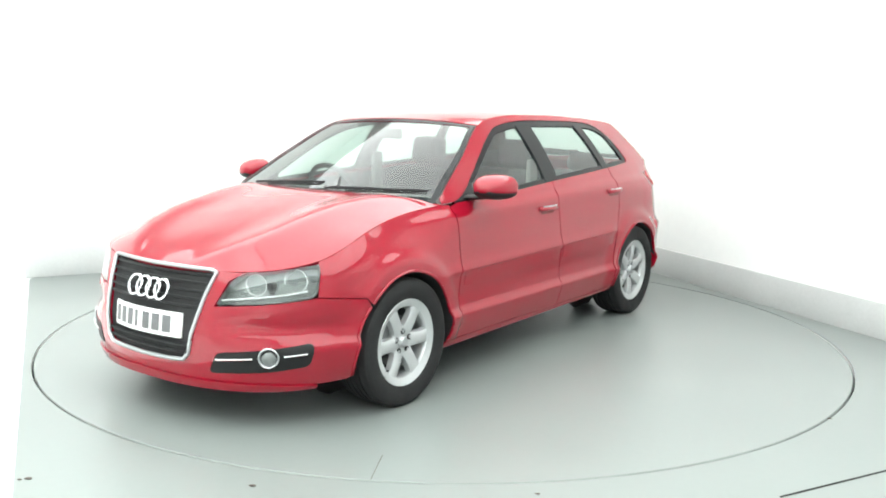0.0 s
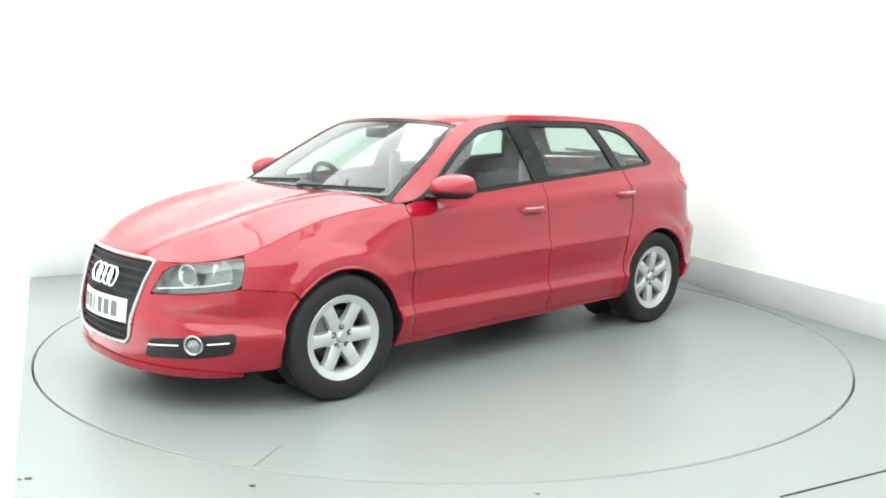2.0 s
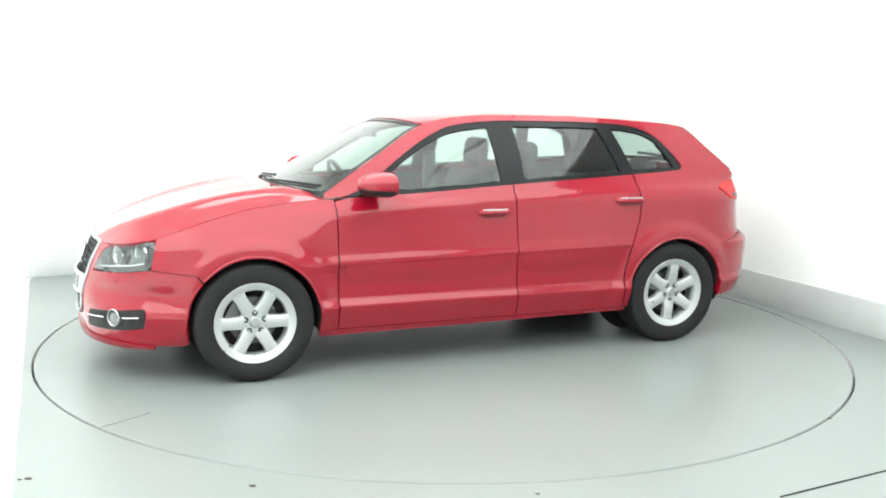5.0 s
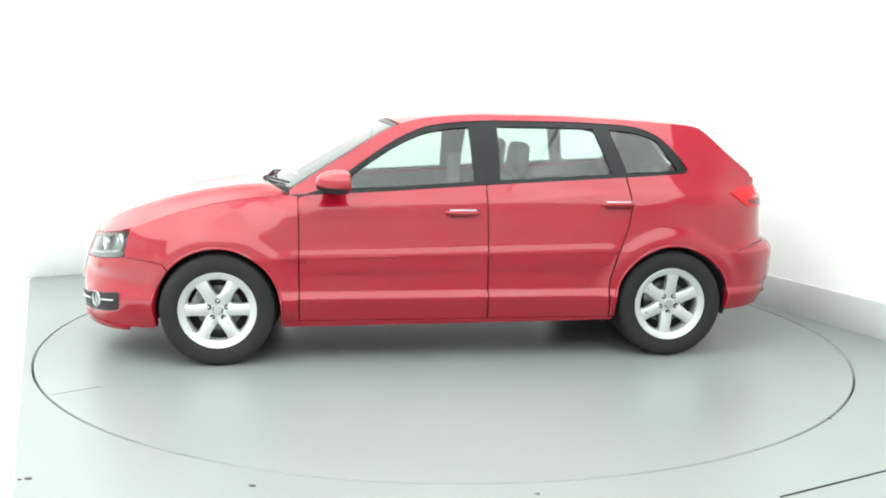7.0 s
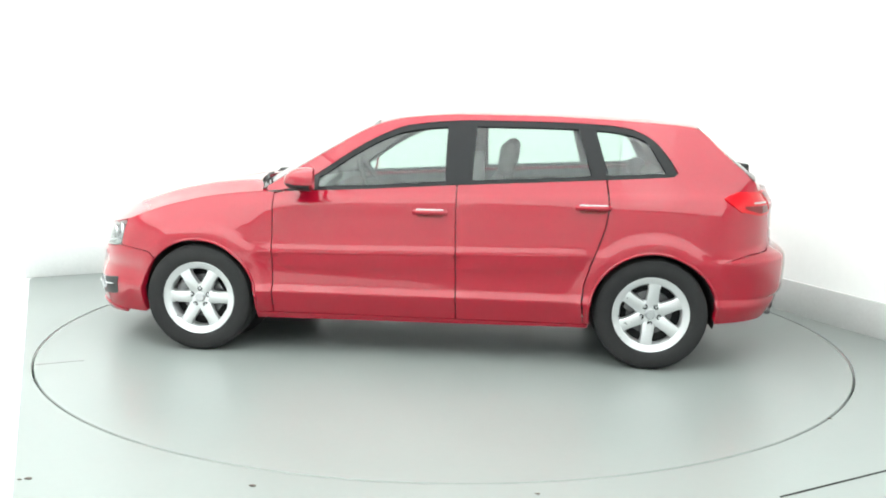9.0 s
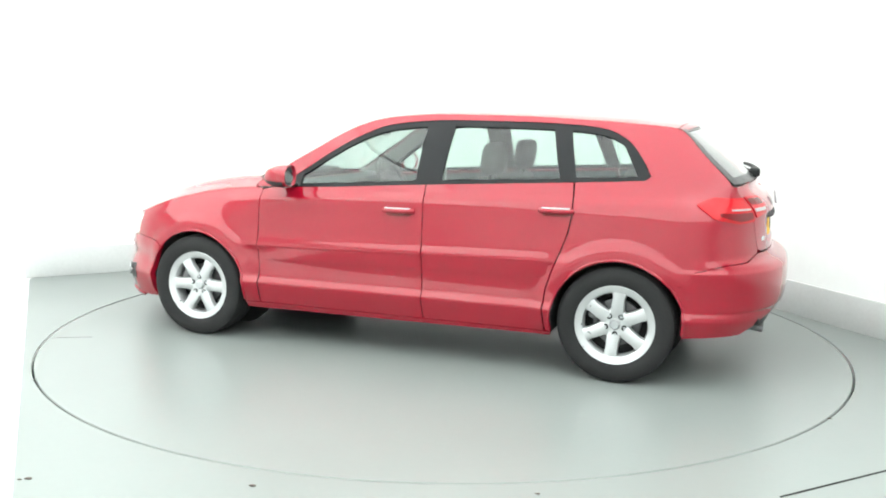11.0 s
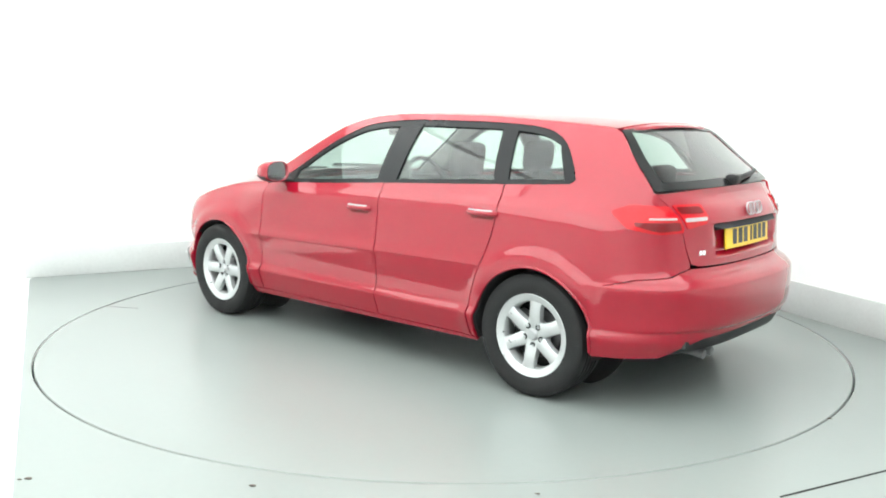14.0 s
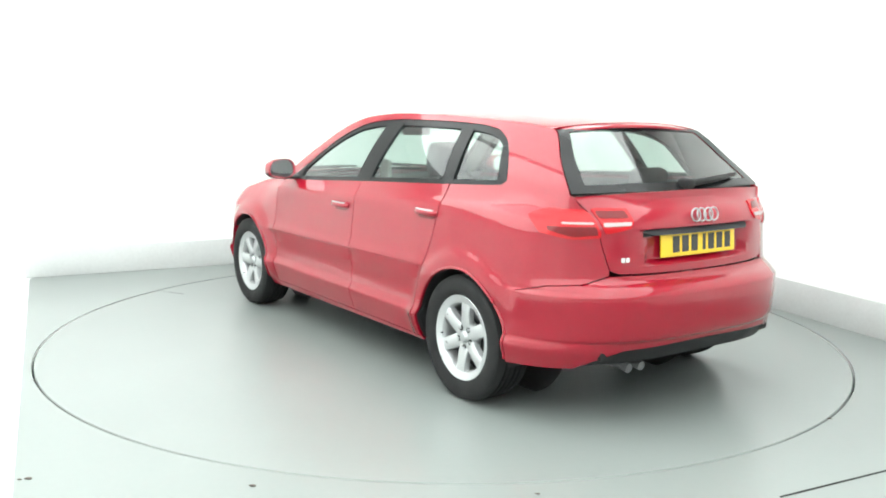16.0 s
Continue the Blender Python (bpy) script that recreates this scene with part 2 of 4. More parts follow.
def build_room():
    # back and side wall run into one another in a wide curve
    db, ds = (BACK_B - BACK_A).normalized(), (RIGHT_A - BACK_B).normalized()
    ta, tb = BACK_B - db * 1.45, BACK_B + ds * 1.45
    bend = [ta * (1 - t) ** 2 + BACK_B * 2 * t * (1 - t) + tb * t * t for t in [k / 24 for k in range(25)]]
    wall("wall_back", BACK_A, ta, 0, HIGH, 0.15, WALL, "white painted studio wall")
    wall("wall_side", tb, RIGHT_A, 0, HIGH, 0.15, WALL, "white painted studio wall")

    def sweep(i, j, off, z1):
        k = min(int(round(i * 24)), 24)
        d = (bend[min(k + 1, 24)] - bend[max(k - 1, 0)]).normalized()
        n = Vector((d.y, -d.x))
        o, z = ((0.0, 0.0), (off, 0.0), (off, z1), (0.0, z1))[min(int(round(j * 3)), 3)]
        p = bend[k] + n * o
        return (p.x, p.y, z)
    tagged(part("wall_bend", loft(lambda i, j: sweep(i, j, 0.0005, HIGH), 24, 3), WALL, sharp=60), "white curved studio wall", "wall", kind="structure")
    tagged(part("skirting_bend", loft(lambda i, j: sweep(i, j, 0.016, 0.235), 24, 3), SKIRT, sharp=60), "grey skirting board in the wall's curve", "skirting", kind="structure")
    wall("wall_front", RIGHT_A, LEFT_A, 0, HIGH, 0.15, WALL, "white painted studio wall")
    wall("wall_open_side", LEFT_A, BACK_A, 0, HIGH, 0.15, WALL, "white painted studio wall")
    c = part("ceiling", box(-6.1, 6.1, -7.7, 4.2, HIGH, HIGH + 0.12), WALL, smooth=False)
    tagged(c, "white painted studio ceiling", "ceiling", kind="structure")
    # skirting boards, 14 mm proud of the walls
    for name, a, b in (("skirting_back", Vector((-3.43, 1.462)), ta), ("skirting_side", tb, RIGHT_A)):
        d = (b - a).normalized()
        n = Vector((d.y, -d.x))
        bm = box(0.0, (b - a).length, 0.002, 0.016, 0.0, 0.235, 0.003)
        m = Matrix(((d.x, n.x, 0, a.x), (d.y, n.y, 0, a.y), (0, 0, 1, 0), (0, 0, 0, 1)))
        tagged(part(name, moved(bm, m), SKIRT), "grey painted skirting board along the wall", "skirting", kind="structure")
    # white screed under all, with the round pit in it
    n = 160
    ring = [(GAP_OUT * math.cos(2 * math.pi * k / n), GAP_OUT * math.sin(2 * math.pi * k / n)) for k in range(n)]

    def sheet(name, outline, z, material, label, depth):
        """A sheet with the round hole of the table in it."""
        bm = bmesh.new()
        top = [bm.verts.new((x, y, z)) for x, y in ring]
        far = []
        for x, y in ring:
            best = 1e9
            for (ax, ay), (bx, by) in zip(outline, outline[1:] + outline[:1]):
                det = x * (ay - by) - y * (ax - bx)
                if abs(det) < 1e-12:
                    continue
                t = (ax * (ay - by) - ay * (ax - bx)) / det
                s = (x * ay - y * ax) / det
                if t > 0 and -1e-9 <= s <= 1 + 1e-9:
                    best = min(best, t)
            far.append(bm.verts.new((x * best, y * best, z)))
        low = [bm.verts.new((x, y, z - depth)) for x, y in ring]
        for k in range(n):
            j = (k + 1) % n
            bm.faces.new((top[k], far[k], far[j], top[j]))
            bm.faces.new((low[k], top[k], top[j], low[j]))
        return tagged(part(name, bm, material, smooth=False), label, "floor", kind="structure")

    sheet("floor", [(-5.9, -7.5), (5.9, -7.5), (1.72, 2.6), (1.17, 3.95), (-0.1, 3.27), (-5.9, 0.18)], -0.006, WALL, "white painted studio floor", 0.12)
    e0, e1 = Vector((-3.43, 1.53)), Vector((-1.55, -2.64))
    near = e1 + (e1 - e0) * 0.35
    sheet("floor_sheet", [tuple(e0), tuple(near), (near.x, -7.4), (5.8, -7.4), (1.16, 3.9)], 0.0, FLOOR, "smooth grey-green floor sheet round the turntable", 0.006)
    pit = lathe([(0.02, -0.125), (2.6, -0.125)], 64)
    tagged(part("pit_floor", moved(pit, Matrix.Rotation(radians(90), 4, "X")), PIT), "dark pit under the turntable", "floor", kind="structure")
    # joint in the floor sheet and small specks of dirt
    a, b = Vector((1.27, -2.52, 0.001)), Vector((3.3, -1.49, 0.001))
    tagged(part("floor_joint", tube([a, b], 0.004, 6), PIT), "thin dark joint between floor sheets", "joint", kind="structure")
    for x, y, r in ((-0.71, -2.50, 0.014), (0.36, -2.53, 0.011), (-1.57, -2.47, 0.016), (-1.60, -2.48, 0.01), (1.83, -1.64, 0.012)):
        bm = bmesh.new()
        bmesh.ops.create_icosphere(bm, subdivisions=2, radius=r)
        for v in bm.verts:
            v.co = (x + v.co.x * (1 + 0.4 * noise.noise(v.co * 80)), y + v.co.y * 0.6, 0.002 + max(v.co.z, -0.002) * 0.25)
        tagged(part("floor_mark", bm, DIRT), "small dark speck of dirt on the floor", "mark", group="marks on the floor")
    # one large light ceiling of stretched cloth, and two long tube lights under it
    sky = new("light_ceiling")
    sky.location = (-0.4, -1.6, HIGH - 0.09)
    corners = [(-5.3, -0.25), (0.95, 3.1), (5.1, -7.0), (-5.3, -7.0)]
    bm = bmesh.new()
    low, top = ([bm.verts.new((x + 0.4, y + 1.6, z)) for x, y in corners] for z in (-0.012, 0.0))
    bm.faces.new(low[::1]), bm.faces.new(top[::-1])
    for k in range(4):
        bm.faces.new((low[k - 1], low[k], top[k], top[k - 1]))
    bmesh.ops.recalc_face_normals(bm, faces=bm.faces[:])
    part("diffuser", bm, LIGHT_FACE, sky, smooth=False)
    for (ax, ay), (bx, by) in zip(corners, corners[1:] + corners[:1]):
        d = Vector((bx - ax, by - ay))
        bm = box(0.0, d.length, 0.003, 0.04, -0.03, 0.088)
        part("frame", moved(bm, Matrix.Translation((ax + 0.4, ay + 1.6, 0)) @ Matrix.Rotation(math.atan2(d.y, d.x), 4, "Z")), WALL, sky, smooth=False)
    tagged(sky, "wide white stretched light ceiling", "ceiling light")
    for x in (-1.9, 1.5):
        lamp = new("tube_light")
        lamp.location = (x, -1.6, HIGH - 0.16)
        part("diffuser", box(-0.24, 0.24, -2.6, 2.6, -0.04, -0.03), TUBE_FACE, lamp, smooth=False)
        part("housing", box(-0.25, 0.25, -2.62, 2.62, -0.028, 0.056, 0.006), WALL, lamp, smooth=False)
        tagged(lamp, "long white tube light under the light ceiling", "tube light", group="tube lights")


def build_turntable():
    table = new("turntable")
    part("disc", moved(lathe([(0.0, 0.0), (0.6, 0.0), (1.2, 0.0), (1.8, 0.0), (GAP_IN - 0.004, 0.0), (GAP_IN, 0.004), (GAP_IN, 0.06), (0.0, 0.06)], 160),
                       Matrix.Rotation(radians(-90), 4, "X")), DISC, table, smooth=False)
    # short seam near the rim, seen as a dark scratch
    a = radians(264.0 - 234.2)
    for ang, r0, r1 in ((a, 2.19, 2.435),):
        p, q = Vector((r0 * math.cos(ang), r0 * math.sin(ang), 0.0)), Vector((r1 * math.cos(ang), r1 * math.sin(ang), 0.0))
        part("seam", tube([p, q], 0.0016, 6), DIRT, table, "thin dark scratch in the paint")
    return tagged(table, "round grey painted car turntable flush with the floor", "turntable")


# ---- the car: its surfaces ----
X0 = 1.45
prof = curve([(0.10, 0.74), (0.17, 0.785), (0.21, 0.818), (0.30, 0.850), (0.352, 0.866), (0.370, 0.870), (0.382, 0.865), (0.415, 0.848), (0.47, 0.846), (0.55, 0.853), (0.60, 0.857), (0.66, 0.853), (0.74, 0.846), (0.82, 0.836), (0.88, 0.826), (0.95, 0.804)])
lower_plan = curve([(2.3, 0.93), (1.45, 0.992), (1.0, 1.0), (0, 1.0), (-1.0, 1.0), (-1.45, 0.985), (-2.3, 0.94)])
upper_plan = curve([(1.6, 0.835), (1.2, 0.893), (0.93, 0.918), (0.6, 0.962), (0.2, 0.995), (-0.4, 0.995), (-1.0, 0.975), (-1.47, 0.932), (-1.83, 0.882), (-2.1, 0.82)])
nose_x = curve([(0.10, 2.04), (0.17, 2.11), (0.20, 2.13), (0.235, 2.135), (0.30, 2.142), (0.42, 2.142), (0.46, 2.135), (0.50, 2.124), (0.55, 2.109), (0.60, 2.092), (0.66, 2.068), (0.72, 2.035), (0.8, 1.97)])
tail_x = curve([(0.10, -2.0), (0.28, -2.05), (0.36, -2.085), (0.405, -2.10), (0.418, -2.118), (0.47, -2.127), (0.56, -2.13), (0.615, -2.125), (0.645, -2.10), (0.675, -2.045), (0.70, -2.035), (0.8, -2.03), (0.9, -2.03), (0.98, -1.99), (1.05, -1.90), (1.1, -1.84)])
shoulder_z = curve([(1.5, 0.835), (1.2, 0.862), (0.7, 0.892), (-0.5, 0.936), (-1.1, 0.953), (-1.7, 0.962)])
CREASES = (0.205, 0.345, 0.360, 0.370, 0.377, 0.385, 0.40, 0.418, 0.585, 0.597, 0.605, 0.613, 0.622, 0.632, 0.645)


def side_base(x, z):
    d = max(0.0, z - 0.95)
    lo = 0.86 - 0.18 * max(step(0.6, 1.2, x), step(-1.4, -1.9, x))
    k = step(lo, lo + 0.27 if lo < 0.8 else 1.06, z)
    y = prof(min(z, 0.95)) * (lower_plan(x) * (1 - k) + upper_plan(x) * k) - 0.42 * d - 0.6 * d * d
    # ledge over the rubbing strips of the doors
    zs = 0.597 + 0.018 * (0.84 - x)
    dz = z - zs
    y += 0.013 * math.exp(-(dz / (0.042 if dz > 0 else 0.016)) ** 2) * step(1.02, 0.86, x) * step(-1.04, -0.90, x)
    # shoulder crease that rises towards the tail
    zc = shoulder_z(x)
    y += 0.009 * (1 - step(zc - 0.003, zc + 0.020, z)) * step(zc - 0.11, zc - 0.003, z) * step(1.45, 1.0, x) * step(-1.72, -1.5, x)
    return y


def flare(x, z):
    """The pressed-out band round each wheel arch."""
    out = 0.0
    for cx in (1.289, -1.289):
        r = math.hypot(x - cx, z - 0.312)
        out += 0.024 * (1 - step(0.385, 0.465, r)) * (1 - step(1.60, 1.70, abs(x))) * (1 - step(0.72, 0.84, z)) * step(0.19, 0.30, z)
    return out


def side_y(x, z):
    return side_base(x, z) + flare(x, z)


NOSE_N, TAIL_N = 2.35, 2.75


def around(s, n, reach):
    """The angle round a corner for the length s: s is the plain length of the car at first, and ends at 2.35 in the middle."""
    d, stop = abs(s) - X0, 0.75 * reach
    th0 = math.asin(0.75 ** (n / 2))
    if d <= stop:
        return math.asin((d / reach) ** (n / 2))
    return th0 + (math.pi / 2 - th0) * min((d - stop) / (0.9 - stop), 1)


def skin(s, z):
    """The body's outer surface: s is the length along the car on its sides, and runs on round the corners to the middle of nose and tail at 2.35."""
    if abs(s) <= X0:
        return (s, side_y(s, z), z)
    sign = 1 if s > 0 else -1
    n, reach = (NOSE_N, 0.69) if sign > 0 else (TAIL_N, 0.62)
    th = around(s, n, reach)
    a = nose_x(z) - X0 if sign > 0 else -tail_x(z) - X0
    side = side_base(sign * X0, z) + flare(s, z)
    if sign < 0:
        # the bumper stands proud of the quarter panel, with a crisp upper edge
        side += 0.014 * (1 - step(0.612, 0.632, z)) * step(1.60, 1.68, abs(s))
    else:
        # hollow cheek over the fog lamp
        c = 0.022 * math.exp(-((z - 0.462) / 0.04) ** 2) * step(1.56, 1.80, s) * step(radians(67), radians(54), th)
        a, side = a * (1 - c), side - 0.8 * c
    x, y = X0 + a * math.sin(th) ** (2 / n), side * max(math.cos(th), 0) ** (2 / n)
    # flanks keep their own taper before the corner
    if sign < 0 and z > 0.82:
        k = step(0.82, 1.10, z) * (1 - (1 - step(0.94, 1.10, z)) * step(1.80, 1.98, abs(s))) * (1 - step(1.95, 2.2, abs(s)))
        x, y = x * (1 - k) + abs(s) * k, y * (1 - k) + side_y(s, z) * k
    return (sign * x, y, z)


def nose_s(deg):
    """The length s of the place that lies at deg of 90 degrees round the nose's corner."""
    th, th0, stop = radians(deg), math.asin(0.75 ** (NOSE_N / 2)), 0.75 * 0.69
    if th <= th0:
        return X0 + 0.69 * math.sin(th) ** (2 / NOSE_N)
    return X0 + stop + (0.9 - stop) * (th - th0) / (math.pi / 2 - th0)


def ns(poly):
    """Outlines on the nose, given by even angles round its corner, in lengths s."""
    return [(nose_s((s - X0) * 100) if s > X0 else s, z) for s, z in poly]


roof_edge = curve([(0.93, 0.945), (0.6, 1.15), (0.28, 1.328), (0.1, 1.370), (-0.2, 1.389), (-0.6, 1.388), (-1.0, 1.374), (-1.3, 1.356), (-1.52, 1.335), (-1.7, 1.175), (-1.84, 1.045)])
roof_mid = curve([(0.4, 1.346), (0.3, 1.364), (0.1, 1.394), (-0.25, 1.416), (-0.6, 1.415), (-1.0, 1.403), (-1.3, 1.387), (-1.58, 1.362)])
bonnet_edge = curve([(0.85, 0.940), (1.1, 0.918), (1.3, 0.888), (1.45, 0.850), (1.6, 0.800), (1.75, 0.748), (1.97, 0.708), (2.1, 0.700), (2.35, 0.692)])
bonnet_mid = curve([(1.0, 0.983), (1.12, 0.977), (1.3, 0.950), (1.52, 0.903), (1.78, 0.830), (1.92, 0.775), (2.02, 0.718), (2.055, 0.692)])
BELT = [(0.80, 0.945), (0.35, 0.968), (-0.15, 1.0), (-0.98, 1.045), (-1.40, 1.068)]
WINDOW_TOP = [(0.70, 0.985), (0.57, 1.07), (0.44, 1.16), (0.31, 1.24), (0.20, 1.292), (0.12, 1.32), (-0.1, 1.348), (-0.3, 1.356), (-0.67, 1.354), (-1.01, 1.342), (-1.16, 1.322), (-1.24, 1.29), (-1.30, 1.25), (-1.42, 1.10)]
belt_z = curve(BELT)
top_z = curve(WINDOW_TOP + [(0.80, 0.945)])
ARCH = 0.343
FRONT_AXLE, REAR_AXLE, HUB = 1.289, -1.289, 0.312


def on(x, z, out=0.0, side=1):
    p = skin(x, z)
    return Vector((p[0], (p[1] + out) * side, p[2]))


def build_wheel(parent, x, side, phase, label):
    w = new("wheel")
    w.parent = parent
    w.location = (x, side * (0.765 if x > 0 else 0.753), HUB)
    if side < 0:
        w.rotation_euler = (0, 0, math.pi)
    tagged(w, label)
    o = 0.085
    tyre = [(0.208, -0.09), (0.24, -0.104), (0.285, -0.105), (0.304, -0.094), (0.311, -0.07)]
    for g in (-0.045, -0.015, 0.015, 0.045):
        tyre += [(0.312, g - 0.006), (0.304, g - 0.0045), (0.304, g + 0.0045), (0.312, g + 0.006)]
    tyre += [(0.311, 0.07), (0.304, 0.094), (0.296, 0.1), (0.285, 0.105), (0.262, 0.1065), (0.24, 0.104), (0.222, 0.098), (0.212, 0.092), (0.208, 0.08)]
    part("tyre", lathe(tyre, 72), RUBBER, w, "black rubber tyre")
    part("rim", lathe([(0.2, -0.09), (0.19, -0.06), (0.168, 0.02), (0.166, 0.05), (0.169, o - 0.016), (0.174, o - 0.006), (0.190, o + 0.002), (0.204, o + 0.005), (0.209, o + 0.008), (0.213, o + 0.005), (0.214, o - 0.004), (0.212, o - 0.012)], 72), ALLOY, w, "silver six-spoke alloy rim")
    part("brake_disc", lathe([(0.0, 0.01), (0.125, 0.01), (0.127, -0.01), (0.0, -0.01)], 40), STEEL, w, "dull grey brake disc")
    part("backing", lathe([(0.0, -0.02), (0.19, -0.02), (0.19, -0.03), (0.0, -0.03)], 32), DARK, w)
    part("brake_caliper", moved(box(-0.05, 0.05, -0.01, 0.05, 0.09, 0.15, 0.012), Matrix.Rotation(radians(60), 4, "Y")), STEEL, w)
    for k in range(6):
        ang = radians(phase + 60 * k)
        bm = bmesh.new()
        rows = []
        for t in (0.0, 0.2, 0.45, 0.7, 0.9, 1.0):
            r = 0.048 + t * 0.13
            half = 0.034 - 0.006 * t + 0.010 * max(0, t - 0.75) / 0.25
            y = o - 0.018 + 0.012 * t + 0.006 * math.sin(t * math.pi)
            rows.append([(r, -half - 0.004, y - 0.032), (r, -half, y - 0.004), (r, -half + 0.006, y), (r, half - 0.006, y), (r, half, y - 0.004), (r, half + 0.004, y - 0.032)])
        vs = [[bm.verts.new((r * math.cos(ang) - h * math.sin(ang), y, r * math.sin(ang) + h * math.cos(ang))) for r, h, y in row] for row in rows]
        for p, q in zip(vs, vs[1:]):
            for i in range(5):
                bm.faces.new((p[i], p[i + 1], q[i + 1], q[i]))
        bmesh.ops.recalc_face_normals(bm, faces=bm.faces[:])
        part("spoke", bm, ALLOY, w)
    part("hub", lathe([(0.0, o - 0.006), (0.024, o - 0.006), (0.028, o - 0.012), (0.03, o - 0.02), (0.066, o - 0.017), (0.080, o - 0.026), (0.082, o - 0.06)], 48), ALLOY, w)
    part("cap", lathe([(0.0, o - 0.002), (0.022, o - 0.003), (0.026, o - 0.008)], 32), SILVER, w, "satin silver centre cap")
    for k in range(5):
        ang = radians(phase + 18 + 72 * k)
        cx, cz = 0.052 * math.cos(ang), 0.052 * math.sin(ang)
        # shade of the sunken bolt hole, painted as a flat black disc on the hub
        well = moved(lathe([(0.0, 0.0), (0.0135, 0.0), (0.015, 0.0015), (0.015, -0.01)], 16), Matrix.Translation((cx, o - 0.0165, cz)))
        part("bolt_well_shade", well, BLACK, w)
        part("bolt", moved(lathe([(0.0, 0.004), (0.008, 0.004), (0.009, 0.0)], 6), Matrix.Translation((cx, o - 0.0165, cz))), SILVER, w)
    ang = radians(phase - 40)
    part("valve", tube([(0.18 * math.cos(ang), 0.06, 0.18 * math.sin(ang)), (0.172 * math.cos(ang), o + 0.004, 0.172 * math.sin(ang))], 0.004, 8), BLACK, w)
    return w


def seat(parent, x, y, wide=0.5, name="front_seat", rear=False):
    s = new(name)
    s.parent = parent
    s.location = (x, y, 0)
    part("cushion", moved(box(-0.25, 0.27, -wide / 2, wide / 2, 0.28, 0.46, 0.06, 3), Matrix.Identity(4)), CLOTH, s)
    bk = box(-0.07, 0.07, -wide / 2, wide / 2, 0.0, 0.60 if not rear else 0.55, 0.055, 3)
    part("backrest", moved(bk, Matrix.Translation((-0.22, 0, 0.44)) @ Matrix.Rotation(radians(-17), 4, "Y")), CLOTH, s)
    heads = (0.0,) if not rear else (-0.42, 0.42)
    for h in heads:
        top = Vector((-0.42 if not rear else -0.41, h, 1.04 if not rear else 0.985))
        part("headrest", moved(box(-0.05, 0.05, -0.13, 0.13, 0.0, 0.19 if not rear else 0.13, 0.045, 3), Matrix.Translation(top) @ Matrix.Rotation(radians(-8), 4, "Y")), CLOTH, s)
        for d in (-0.05, 0.05):
            part("headrest_post", tube([top + Vector((0.01, d, -0.06)), top + Vector((0, d, 0.03))], 0.006, 6), STEEL, s)
    return s


